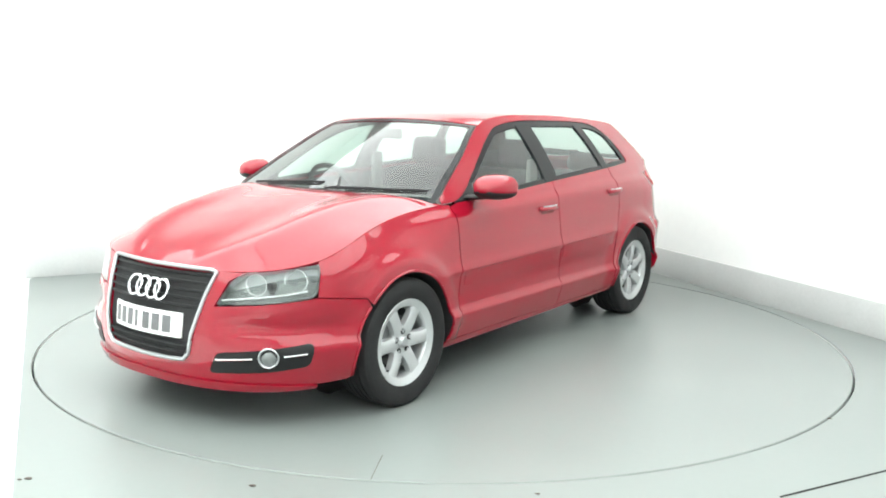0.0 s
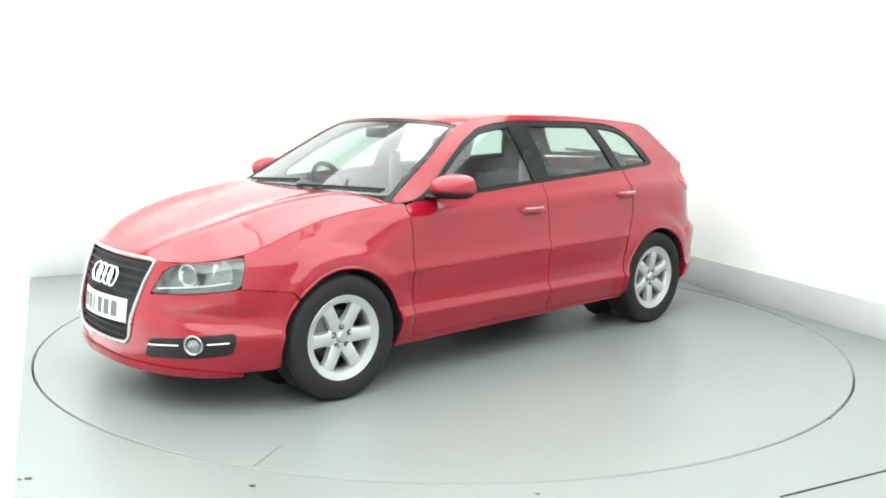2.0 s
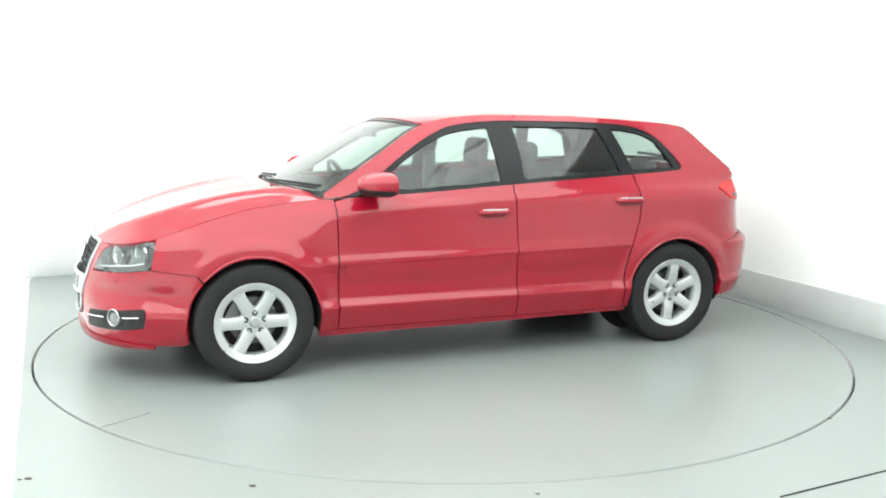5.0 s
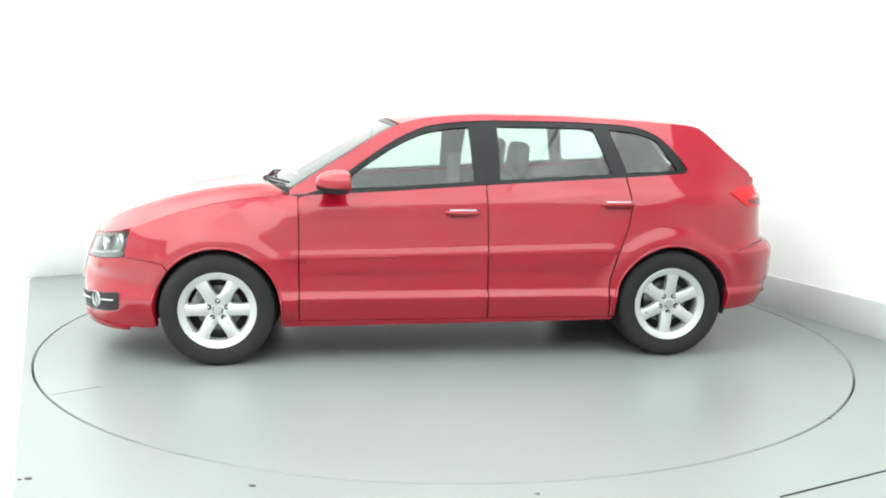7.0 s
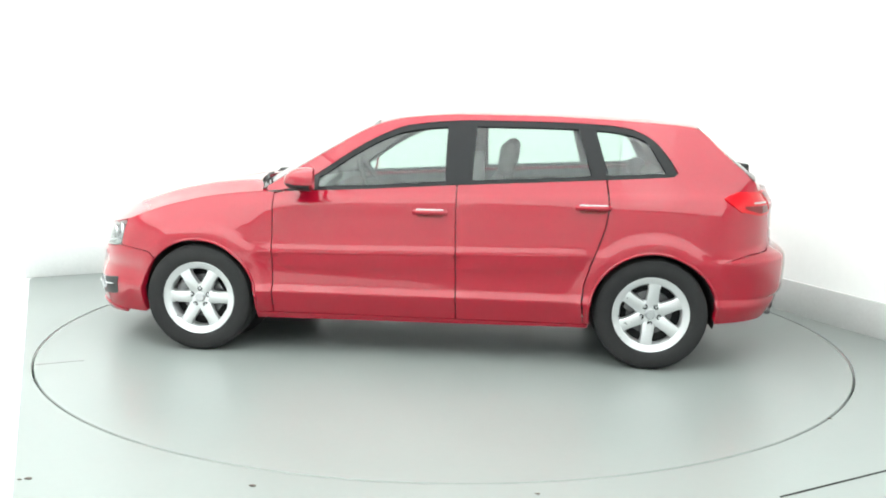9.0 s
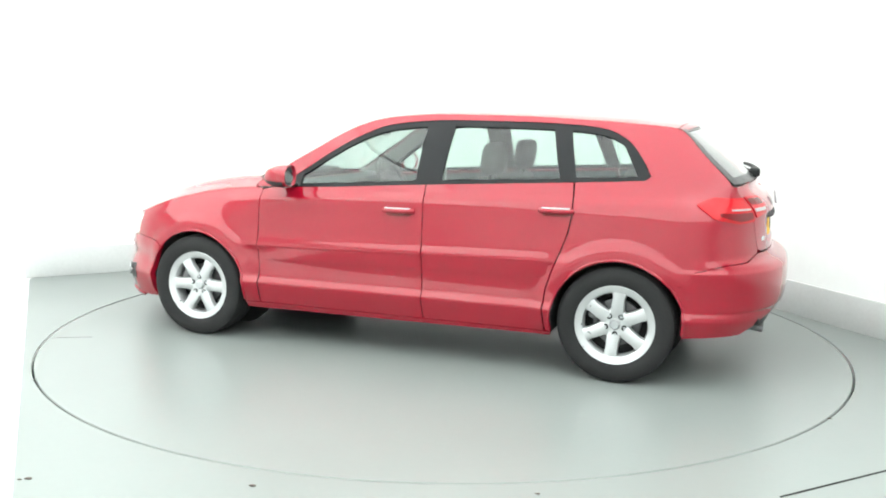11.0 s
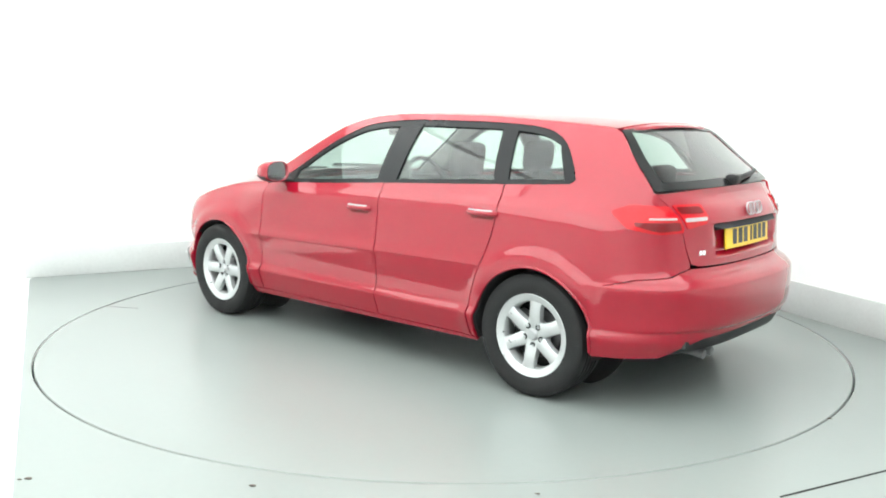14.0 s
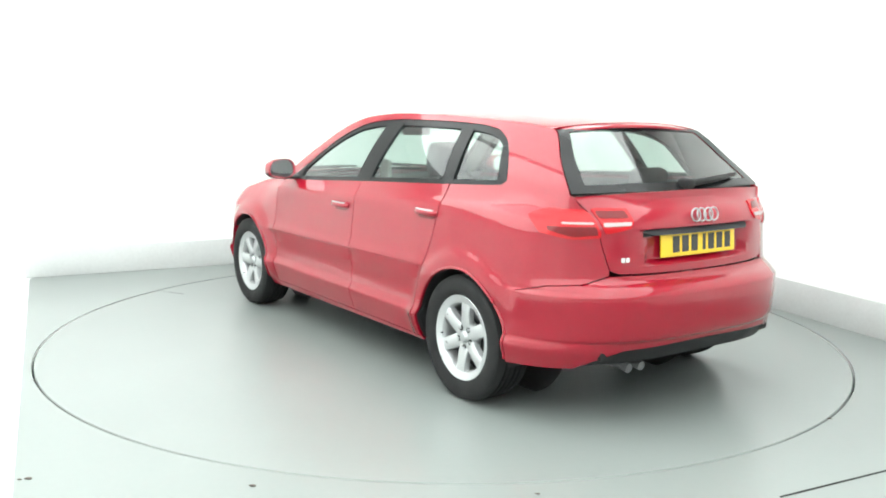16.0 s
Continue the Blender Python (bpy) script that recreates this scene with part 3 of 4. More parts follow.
def build_car():
    car = new("car")
    tagged(car, "shiny red five-door hatchback car parked on the turntable", "car")
    two = (1, -1)
    G = 0.0025

    # bonnet: from the windscreen to the nose
    even = [X0 + 0.9 * k / 40 for k in range(41)]
    edge_z = curve([(s, bonnet_edge(s)) for s in (0.85, 1.0, 1.1, 1.2, 1.3, 1.4)] + [(nose_s((s - X0) * 100), bonnet_edge(s)) for s in even[1:]])

    def bonnet(i, j):
        t = 2 * j - 1
        s = 0.90 + (nose_s(66.5) - 0.90) * i
        e = Vector(skin(s, edge_z(s)))
        ye = e.y - 0.0015
        xc = 1.09 + (2.055 - 1.09) * i
        fold = 0.66 - 0.14 * i
        fall = 0.06 * (abs(t) / fold) ** 2 if abs(t) < fold else 0.06 + 0.94 * ((abs(t) - fold) / (1 - fold)) ** 1.45
        z = bonnet_mid(xc) - (bonnet_mid(xc) - e.z) * fall
        ridge = 0.022 * math.exp(-((abs(t) - fold) / 0.16) ** 2) * math.sin(math.pi * min(1, i * 1.02)) ** 0.5
        return (xc + (e.x - xc) * t * t, ye * t, z + ridge)
    part("bonnet", loft(bonnet, 46, 96, 0.02), PAINT, car, "red bonnet with two soft creases")

    # roof, windscreen and rear window
    def roof(i, j):
        t = 2 * j - 1
        xe = 0.275 - (0.275 + 1.52) * i
        xc = 0.330 - (0.330 + 1.548) * i
        x = xc + (xe - xc) * t * t
        ze, zc = roof_edge(xe), roof_mid(xc)
        return (x, (side_y(xe, ze) - 0.001) * t, zc - (zc - ze) * abs(t) ** 2.4)
    part("roof", loft(roof, 40, 28, 0.025, flip=True), PAINT, car)

    def screen(i, j, inset=0.012):
        t = 2 * j - 1
        xe = 0.93 - (0.93 - 0.285) * i
        xc = 1.075 - (1.075 - 0.338) * i
        ze = roof_edge(xe)
        zc = 0.962 + (1.356 - 0.962) * i + 0.012 * math.sin(math.pi * i)
        return (xc + (xe - xc) * t * t, (side_y(xe, ze) - inset) * t, zc - (zc - ze) * t * t - 0.004)
    ob = part("windscreen", loft(screen, 20, 24, flip=True), GLASS, car, "large clear windscreen")
    ob.visible_shadow = False
    # dark band round the windscreen
    for lo, hi in ((0.0, 0.045), (0.962, 1.0)):
        part("windscreen_band", loft(lambda i, j: Vector(screen(lo + (hi - lo) * i, j)) + Vector((0.002, 0, 0.003)), 2, 24, flip=True), GLOSS_BLACK, car)
    for a, b in ((0.0, 0.022), (0.978, 1.0)):
        part("windscreen_band", loft(lambda i, j: Vector(screen(i, a + (b - a) * j)) + Vector((0.002, 0, 0.003)), 20, 2, flip=True), GLOSS_BLACK, car)
    # scuttle and wipers
    part("scuttle", loft(lambda i, j: (1.13 - 0.06 * i - 0.19 * (2 * j - 1) ** 2, 0.70 * (2 * j - 1), 0.945 - 0.015 * (2 * j - 1) ** 2), 2, 20, flip=True), BLACK, car)
    for y0, y1 in ((0.10, 0.66), (-0.48, 0.06)):
        pts = [Vector(screen(0.03 + 0.055 * k / 8, (y0 + (y1 - y0) * k / 8) / 1.42 + 0.5)) + Vector((0.012, 0, 0.022)) for k in range(9)]
        w = part("wiper", tube(pts, 0.008, 6), BLACK, car, "black windscreen wiper")
        part("wiper_blade", tube([p + Vector((0.02, 0, -0.012)) for p in pts[2:]], 0.005, 6), RUBBER, w)

    def rear_glass(i, j, inset=0.004):
        t = 2 * j - 1
        xe = -1.545 - (1.83 - 1.545) * i
        xc = -1.568 - (1.928 - 1.568) * i
        ze = roof_edge(xe)
        zc = 1.345 - (1.345 - 1.06) * i
        return (xc + (xe - xc) * abs(t) ** 2.2, (side_y(xe, ze) - inset) * t, zc - (zc - ze) * t * t)
    ob = part("rear_window", loft(rear_glass, 14, 22, flip=True), DARK_GLASS, car, "tinted rear window")
    ob.visible_shadow = False
    for lo, hi in ((0.0, 0.07), (0.88, 1.0)):
        part("rear_window_band", loft(lambda i, j: Vector(rear_glass(lo + (hi - lo) * i, j)) + Vector((-0.003, 0, 0.002)), 2, 22, flip=True), GLOSS_BLACK, car)
    for a, b in ((0.0, 0.06), (0.94, 1.0)):
        part("rear_window_band", loft(lambda i, j: Vector(rear_glass(i, a + (b - a) * j)) + Vector((-0.003, 0, 0.002)), 14, 2, flip=True), GLOSS_BLACK, car)
    # spoiler lip over the rear window
    def spoiler(i, j):
        t = 2 * j - 1
        x0, z0 = -1.545 + 0.03 * t * t, roof_mid(-1.575) - 0.028 * abs(t) ** 2.4
        ring = [(0.06, 0.003), (-0.02, -0.002), (-0.045, -0.012), (-0.048, -0.022), (-0.03, -0.028), (0.05, -0.03), (0.06, 0.003)]
        k = min(int(i * 6 + 1e-6), 6)
        return (x0 + ring[k][0], 0.452 * t, z0 + ring[k][1])
    part("spoiler", loft(spoiler, 6, 24), PAINT, car, "red roof spoiler lip")

    # tailgate below the glass
    gate = [(-2.35, 0.700), (-2.09, 0.706), (-2.055, 0.722), (-2.02, 0.82), (-1.985, 0.93), (-1.93, 0.99), (-1.87, 1.042), (-2.1, 1.056), (-2.35, 1.06)]

    def gate_skin(s, z):
        p = Vector(skin(s, z))
        k = step(0.97, 1.05, z)
        q = Vector(rear_glass(1.0, 0.5 + 0.5 * min(1, (2.35 - abs(s)) / 0.48), 0.0))
        p = p * (1 - k) + Vector((q.x - 0.004, q.y, z)) * k if k > 0 else p
        # the sunken bay of the number plate
        bay = step(2.165 + (0.90 - z) * 0.10, 2.195 + (0.90 - z) * 0.10, abs(s)) * step(0.732, 0.760, z) * (1 - step(0.893, 0.900, z))
        return p + Vector((0.035 * bay, 0, 0))
    part("tailgate", panel(gate, gate_skin, both=True, gap=0.03, rim=0.006, cuts=(0.73, 0.74, 0.75, 0.76, 0.888, 0.893, 0.897, 0.902)), PAINT, car, "red tailgate with plate recess")
    part("tailgate_lining", panel([p for p in gate if p[1] < 0.95] + [(-2.35, 0.94)], gate_skin, both=True, gap=0.08, lift=-0.03, rim=0.0), CLOTH, car, "dark inner lining")
    # plate recess surround and plates
    for nm, x, z, m, ink, tilt in (("rear_plate", -2.014, 0.822, PLATE_YELLOW, PLATE_INK, 4), ("front_plate", 2.152, 0.455, PLATE_WHITE, PLATE_INK, 6)):
        sg = 1 if x > 0 else -1
        def bent(bm):
            for k in range(-12, 13):
                bmesh.ops.bisect_plane(bm, geom=bm.verts[:] + bm.edges[:] + bm.faces[:], plane_co=(0, k * 0.02, 0), plane_no=(0, 1, 0))
            for v in bm.verts:
                v.co.x -= (0.75 if sg > 0 else -0.1) * v.co.y ** 2
            return bm
        pl = part(nm, bent(box(-0.004, 0.004, *((-0.26, 0.26) if sg < 0 else (-0.242, 0.242)), -0.056, 0.056, 0.002)), m, car, "yellow number plate with dark bars" if sg < 0 else "white number plate with grey bars")
        pl.location = (x, 0, z)
        pl.rotation_euler = (0, radians(-tilt * sg), 0)
        y = -0.225
        for k in range(7):
            wd = 0.022 if k == 3 else 0.045
            part("plate_bar", bent(box(0.0045 * sg - 0.001, 0.0045 * sg + 0.001, y, y + wd, -0.038, 0.038)), ink if sg < 0 else STEEL, pl)
            y += wd + (0.035 if k == 3 else 0.017)
    # maker's rings, plain
    def rings(parent, x, z, r, gap, sg, lean):
        b = new("emblem")
        b.parent = parent
        b.location = (x, 0, z)
        b.rotation_euler = (0, radians(lean), 0)
        tagged(b, "four plain chrome rings")
        for k in range(4):
            y = (k - 1.5) * gap
            part("ring", tube([(0.004 * (k % 2) * sg, y + r * math.cos(a), r * math.sin(a)) for a in [2 * math.pi * q / 28 for q in range(28)]], 0.0062 if r > 0.045 else 0.0038, 8, closed=True), SILVER if sg < 0 else CHROME, b)
    rings(car, 2.104, 0.595, 0.046, 0.066, 1, -20)
    rings(car, -2.034, 0.953, 0.030, 0.043, -1, 10)
    # model badge, plain bars
    for y0, y1 in ((0.535, 0.505), (0.497, 0.470)):
        part("model_badge", panel(rounded([(-2.35 + y0 * 0.48, 0.757), (-2.35 + y0 * 0.48, 0.778), (-2.35 + y1 * 0.48, 0.778), (-2.35 + y1 * 0.48, 0.757)], 0.003), gate_skin, gap=0.03, lift=0.003, rim=0.004), CHROME, car, "small chrome badge bar")
    # rear wiper
    rw = part("rear_wiper", tube([(-1.922, 0.0, 1.085), (-1.925, -0.10, 1.096), (-1.893, -0.30, 1.108), (-1.848, -0.44, 1.116)], lambda t: 0.018 - 0.008 * t, 8), BLACK, car, "black rear wiper with a thick arm")
    part("wiper_hub", moved(box(-0.03, 0.03, -0.035, 0.035, -0.02, 0.03, 0.014, 3), Matrix.Translation((-1.916, 0.0, 1.082))), BLACK, rw)

    # front bumper and nose, in one piece round the grille
    fa = arc(FRONT_AXLE, HUB, ARCH, -16, 40, 14)
    nose = [(2.35, 0.232), (2.1, 0.228), (1.9, 0.222), (1.72, 0.205)]
    nose = ns(nose) + [(1.64, 0.205)] + [(x, z) for x, z in fa if z > 0.21] + [(1.586, 0.571)] + \
        ns([(1.733, 0.5955), (1.90, 0.572), (2.108, 0.552), (2.075, 0.66), (2.05, 0.680), (2.02, 0.698), (2.122, 0.699), (2.145, 0.60), (2.17, 0.42), (2.185, 0.33), (2.205, 0.305), (2.35, 0.297)])
    part("front_bumper", panel(nose, skin, gap=0.032, both=True, rim=0.03), PAINT, car, "red front bumper with low lip")
    part("front_lip", panel(ns([(2.35, 0.192), (1.85, 0.185), (1.70, 0.190), (1.70, 0.203), (1.9, 0.219), (2.1, 0.225), (2.35, 0.229)]), skin, both=True, lift=0.010, rim=0.05), PAINT, car)
    # grille
    gr = part("grille", panel(ns([(2.35, 0.30), (2.205, 0.306), (2.185, 0.33), (2.17, 0.42), (2.145, 0.60), (2.122, 0.70), (2.35, 0.70)]), skin, both=True, rim=0.0, lift=-0.016), DARK, car, "black grille with chrome surround")
    def gside(z):
        return float(np.interp(z, [0.30, 0.33, 0.42, 0.60, 0.70], [2.205, 2.185, 2.17, 2.145, 2.122]))
    for k in range(11):
        z = 0.335 + 0.034 * k
        if 0.395 < z < 0.51:
            continue
        row = []
        for q in range(17):
            t = 2 * q / 16 - 1
            s = 2.35 - (2.35 - gside(z)) * abs(t)
            p = skin(nose_s((s - X0) * 100), z)
            row.append((p[0] - 0.006, p[1] * (1 if t > 0 else -1), z))
        part("slat", tube(row, 0.0065, 6), BLACK, gr)
    loop = [(2.35, 0.70), (2.25, 0.702), (2.15, 0.702), (2.125, 0.695), (2.145, 0.60), (2.157, 0.5), (2.17, 0.42), (2.184, 0.335), (2.203, 0.307), (2.26, 0.301), (2.35, 0.298)]
    pts = [skin(s, z) for s, z in ns(loop)]
    fine = []
    for p, q in zip(pts, pts[1:]):
        fine += [Vector(p).lerp(Vector(q), k / 4) for k in range(4)]
    fine.append(Vector(pts[-1]))
    fine = [p + Vector((0.004, 0, 0)) for p in fine]
    whole = fine + [Vector((p.x, -p.y, p.z)) for p in fine[::-1]][1:-1]
    part("grille_frame", tube(whole, 0.009, 8, closed=True), SILVER, gr, "chrome grille surround")

    # headlights
    lamp_poly = [(2.104, 0.560), (2.070, 0.655), (2.03, 0.699), (1.95, 0.706), (1.85, 0.720), (1.765, 0.737), (1.734, 0.735), (1.733, 0.62), (1.75, 0.597), (1.90, 0.576)]
    lamp_poly = ns(lamp_poly)
    for sd in two:
        hl = new("headlight")
        hl.parent = car
        tagged(hl, "clear headlight with two reflectors")
        ob = part("lens", panel(rounded(lamp_poly, 0.015), skin, rim=0.0, side=sd), LENS, hl)
        ob.visible_shadow = False
        part("housing", panel(rounded(lamp_poly, 0.015), skin, lift=-0.05, rim=-0.045, side=sd), LAMP_GREY, hl)
        for s, z, r in ((1.985, 0.645, 0.046), (1.84, 0.665, 0.05)):
            p = Vector(skin(nose_s((s - X0) * 100), z))
            d = Vector((math.cos(radians(25)), 0.42 * 1, 0)).normalized()
            cup = lathe([(0.0, -0.045), (r * 0.5, -0.036), (r * 0.85, -0.015), (r, 0.0), (r * 1.08, 0.001), (r * 1.1, -0.01)], 28)
            m = Matrix.Translation((p.x - 0.035, p.y - 0.012, z)) @ Vector((0, 1, 0)).rotation_difference(d).to_matrix().to_4x4()
            moved(cup, m)
            if sd < 0:
                moved(cup, Matrix.Diagonal((1, -1, 1, 1)))
                bmesh.ops.reverse_faces(cup, faces=cup.faces[:])
            part("reflector", cup, REFLECTOR, hl)
        strip = [on(s, z, -0.012) for s, z in ns(((2.085, 0.578), (2.0, 0.590), (1.90, 0.603), (1.84, 0.612), (1.775, 0.625)))]
        part("light_strip", tube([(p.x - 0.012, p.y * sd, p.z) for p in strip], 0.006, 6), REFLECTOR, hl, "silver running-light strip")
        # fog lamp opening
        fb = [(2.105, 0.262), (2.085, 0.356), (1.735, 0.402), (1.745, 0.300), (1.90, 0.276)]
        fo = part("fog_grille", panel(rounded(ns(fb), 0.02), skin, lift=0.003, rim=0.01, side=sd), BLACK, car, "black fog lamp opening")
        for a, b in ((2.085, 1.955), (1.845, 1.76)):
            row = [Vector(skin(nose_s((a + (b - a) * k / 6 - X0) * 100), 0.325 + (2.1 - (a + (b - a) * k / 6)) * 0.10)) for k in range(7)]
            part("chrome_strip", tube([(p.x + 0.008, (p.y + 0.006) * sd, p.z) for p in row], 0.005, 6), CHROME, fo)
        p = Vector(skin(nose_s(45), 0.343))
        d = Vector((0.78, 0.62, 0)).normalized()
        for nm, pr, mt in (("fog_ring", [(0.045, -0.02), (0.046, 0.010), (0.042, 0.014), (0.038, 0.010), (0.037, -0.01)], SILVER), ("fog_lens", [(0.0, 0.012), (0.02, 0.01), (0.038, 0.002)], FOG_LENS)):
            bm = moved(lathe(pr, 32), Matrix.Translation(p - d * 0.003) @ Vector((0, 1, 0)).rotation_difference(d).to_matrix().to_4x4())
            if sd < 0:
                moved(bm, Matrix.Diagonal((1, -1, 1, 1)))
                bmesh.ops.reverse_faces(bm, faces=bm.faces[:])
            part(nm, bm, mt, fo)
        # headlight washer cover
        part("washer_cover", panel(rounded(ns([(1.955, 0.535), (1.90, 0.537), (1.90, 0.515), (1.955, 0.513)]), 0.005), skin, lift=0.003, rim=0.004, side=sd), PAINT, car)

        # wing
        wing = [(0.945, 0.245), (0.852, 0.245), (0.852, 0.80), (0.856, 0.932)]
        wing += [(float(s), edge_z(float(s)) - 0.002) for s in np.linspace(0.90, nose_s(29), 22)]
        wing += ns([(1.731, 0.70), (1.731, 0.5985)]) + [(1.585, 0.575)]
        wing += [q for q in arc(FRONT_AXLE, HUB, ARCH, 41.5, 190, 44)]
        part("wing", panel([(float(a), float(b)) for a, b in wing], skin, gap=0.03, side=sd, rim=0.008, cuts=CREASES), PAINT, car, "red front wing with rounded wheel arch")
        # doors
        def below(a, b, n=14):
            return [(float(x), belt_z(float(x)) - 0.006) for x in np.linspace(a, b, n)]
        d1 = [(0.846, 0.245), (0.846, 0.80), (0.85, 0.925)] + below(0.79, -0.194) + [(-0.197, 0.80), (-0.203, 0.40), (-0.206, 0.245)]
        d2 = [(-0.212, 0.245), (-0.209, 0.40), (-0.203, 0.80), (-0.200, 0.99)] + below(-0.204, -1.022) + [(-1.034, 0.95), (-1.036, 0.88), (-1.02, 0.78), (-0.985, 0.68), (-0.975, 0.655)]
        d2 += [(-0.945, 0.58), (-0.912, 0.47), (-0.902, 0.38), (-0.915, 0.245)]
        for nm, poly, hx, hz, ms in (("front_door", d1, -0.055, 0.853, (0.81, -0.185)), ("rear_door", d2, -0.955, 0.899, (-0.225, -0.925))):
            dr = part(nm, panel(poly, skin, gap=0.032, side=sd, cuts=CREASES), PAINT, car)
            # rubbing strip, proud of the door
            z0, z1 = 0.590 + (0.84 - ms[0]) * 0.018, 0.590 + (0.84 - ms[1]) * 0.018
            mould = [(ms[0], z0 - 0.075), (ms[0], z0), (ms[1], z1), (ms[1], z1 - 0.075)]
            def strip(u, v, m0=z0, m1=z1, a=ms[0], b=ms[1]):
                top = m0 + (m1 - m0) * (u - a) / (b - a)
                ends = step(-0.004, 0.05, a - u) * step(-0.004, 0.05, u - b)
                return (u, side_base(u, v) + 0.002 + ends * (side_base(u, top - 0.03) + 0.007 + 0.10 * (v - top + 0.02) - side_base(u, v)), v)
            part("moulding", panel(rounded(mould, 0.012), strip, gap=0.06, rim=0.022, side=sd), PAINT, dr, "red rubbing strip")
            # handle: recess shade painted as a raised dark red panel, grip and chrome blade
            part("handle_recess_shade", panel(rounded([(hx - 0.075, hz - 0.035), (hx - 0.075, hz + 0.008), (hx + 0.075, hz + 0.008), (hx + 0.075, hz - 0.035)], 0.02), skin, lift=0.002, rim=0.003, side=sd), RED_DARK, dr)
            gp = [(hx + 0.09, 0.002), (hx + 0.075, 0.016), (hx + 0.04, 0.024), (hx - 0.04, 0.024), (hx - 0.075, 0.016), (hx - 0.09, 0.002)]
            hd = part("handle", moved(tube([(x, (side_y(x, hz) + o), hz - 0.004) for x, o in gp], 0.014, 10), Matrix.Diagonal((1, sd, 1, 1))), PAINT, dr, "red door handle with chrome blade")
            part("handle_blade", moved(tube([(x, (side_y(x, hz) + o + 0.004), hz + 0.010) for x, o in gp[1:-1]], 0.005, 8), Matrix.Diagonal((1, sd, 1, 1))), SILVER, hd)
        # sill
        sill = [(0.948, 0.205), (0.948, 0.241), (-0.945, 0.241), (-0.945, 0.222), (0.0, 0.212)]
        part("sill", panel(sill, skin, rim=0.06, side=sd), PAINT, car)
        # side frame: pillars, roof rail and rear quarter in one pressing
        def rail(i, j):
            x = 0.90 - 2.29 * i
            lo = top_z(x) if x < 0.80 else 0.947 - (x - 0.8) * 0.08
            z = lo + (max(roof_edge(x), lo) - lo) * j
            p = skin(x, z)
            return (p[0], p[1] * sd, z)
        part("roof_rail", loft(rail, 70, 4, 0.0, flip=sd > 0), PAINT, car, "red pillar and roof rail")
        q = [(-1.39, top_z(-1.39)), (-1.42, 1.085), (-1.395, 1.064)]
        q += [(float(x), belt_z(float(x)) - 0.006) for x in (-1.25, -1.1, -1.032)]
        q += [(-1.041, 0.95), (-1.043, 0.88), (-1.027, 0.78), (-0.992, 0.68), (-0.980, 0.65), (-0.952, 0.578), (-0.919, 0.468), (-0.912, 0.38), (-0.922, 0.25)]
        q += [(x, z) for x, z in arc(REAR_AXLE, HUB, ARCH, -10, 140, 54)]
        q += [(-1.60, 0.545), (-1.66, 0.620), (-1.80, 0.655), (-1.95, 0.668), (-2.052, 0.700), (-2.050, 0.722), (-2.017, 0.82), (-1.982, 0.93), (-1.927, 0.99), (-1.866, 1.042)]
        q += [(x, roof_edge(x)) for x in (-1.835, -1.78, -1.72, -1.66, -1.6, -1.56, -1.52, -1.48, -1.43, -1.39)]
        part("rear_quarter", panel([(float(a), float(b)) for a, b in q], skin, gap=0.032, side=sd, rim=0.012, cuts=CREASES), PAINT, car, "red rear quarter with rounded wheel arch")

        part("quarter_lining", panel([(float(a), float(b)) for a, b in q], skin, gap=0.08, lift=-0.03, side=sd, rim=0.0), CLOTH, car, "dark inner lining")

        def inner_rail(i, j):
            p = rail(i, j)
            return (p[0], p[1] - sd * 0.022, p[2] - 0.012)
        part("pillar_trim", loft(inner_rail, 50, 2), TRIM_GREY, car, "pale inner pillar trim")
        for poly in (d1, d2):
            part("door_lining", panel(poly, skin, gap=0.08, lift=-0.035, side=sd, rim=0.0), CLOTH, car, "dark grey door lining")

        # side glazing: black frame, then three panes set in it
        def between(a, b, lo, hi, n=16):
            xs = [float(x) for x in np.linspace(a, b, n)]
            return [(x, belt_z(x) + lo) for x in xs] + [(x, top_z(x) - hi) for x in xs[::-1]]
        panes = [[(0.60, belt_z(0.60) + 0.018), (-0.135, belt_z(-0.135) + 0.018), (-0.125, top_z(-0.125) - 0.03)] + [(x, top_z(x) - 0.03) for x in (0.0, 0.12, 0.2, 0.31, 0.44, 0.52, 0.60)],
                 [(-0.275, belt_z(-0.275) + 0.018), (-0.955, belt_z(-0.955) + 0.018), (-0.87, top_z(-0.87) - 0.028), (-0.67, top_z(-0.67) - 0.028), (-0.5, top_z(-0.5) - 0.028), (-0.285, top_z(-0.285) - 0.028)],
                 [(-1.035, belt_z(-1.035) + 0.016), (-1.365, belt_z(-1.365) + 0.016), (-1.385, 1.105), (-1.285, 1.235), (-1.225, 1.275), (-1.14, 1.30), (-0.96, 1.318)]]
        # bars of the frame
        def bar(poly, name="window_trim", lift=-0.004, mat=GLOSS_BLACK):
            return part(name, panel(poly, skin, gap=0.06, lift=lift, rim=0.015, side=sd), mat, car)
        bar(between(0.80, -1.40, -0.008, 0, 30)[:30] + [(x, belt_z(x) + 0.020) for x in [float(v) for v in np.linspace(-1.40, 0.80, 30)]], "belt_trim")
        bar([(float(x), top_z(float(x)) + 0.003) for x in np.linspace(0.72, -1.40, 46)] + [(float(x), max(top_z(float(x)) - 0.032 * min(1, (0.72 - x) * 6 + 0.1), belt_z(float(x)))) for x in np.linspace(-1.385, 0.72, 46)])
        bar([(-0.13, belt_z(-0.13)), (-0.28, belt_z(-0.28)), (-0.29, top_z(-0.29) - 0.02), (-0.12, top_z(-0.12) - 0.02)], "door_pillar_trim", -0.002)
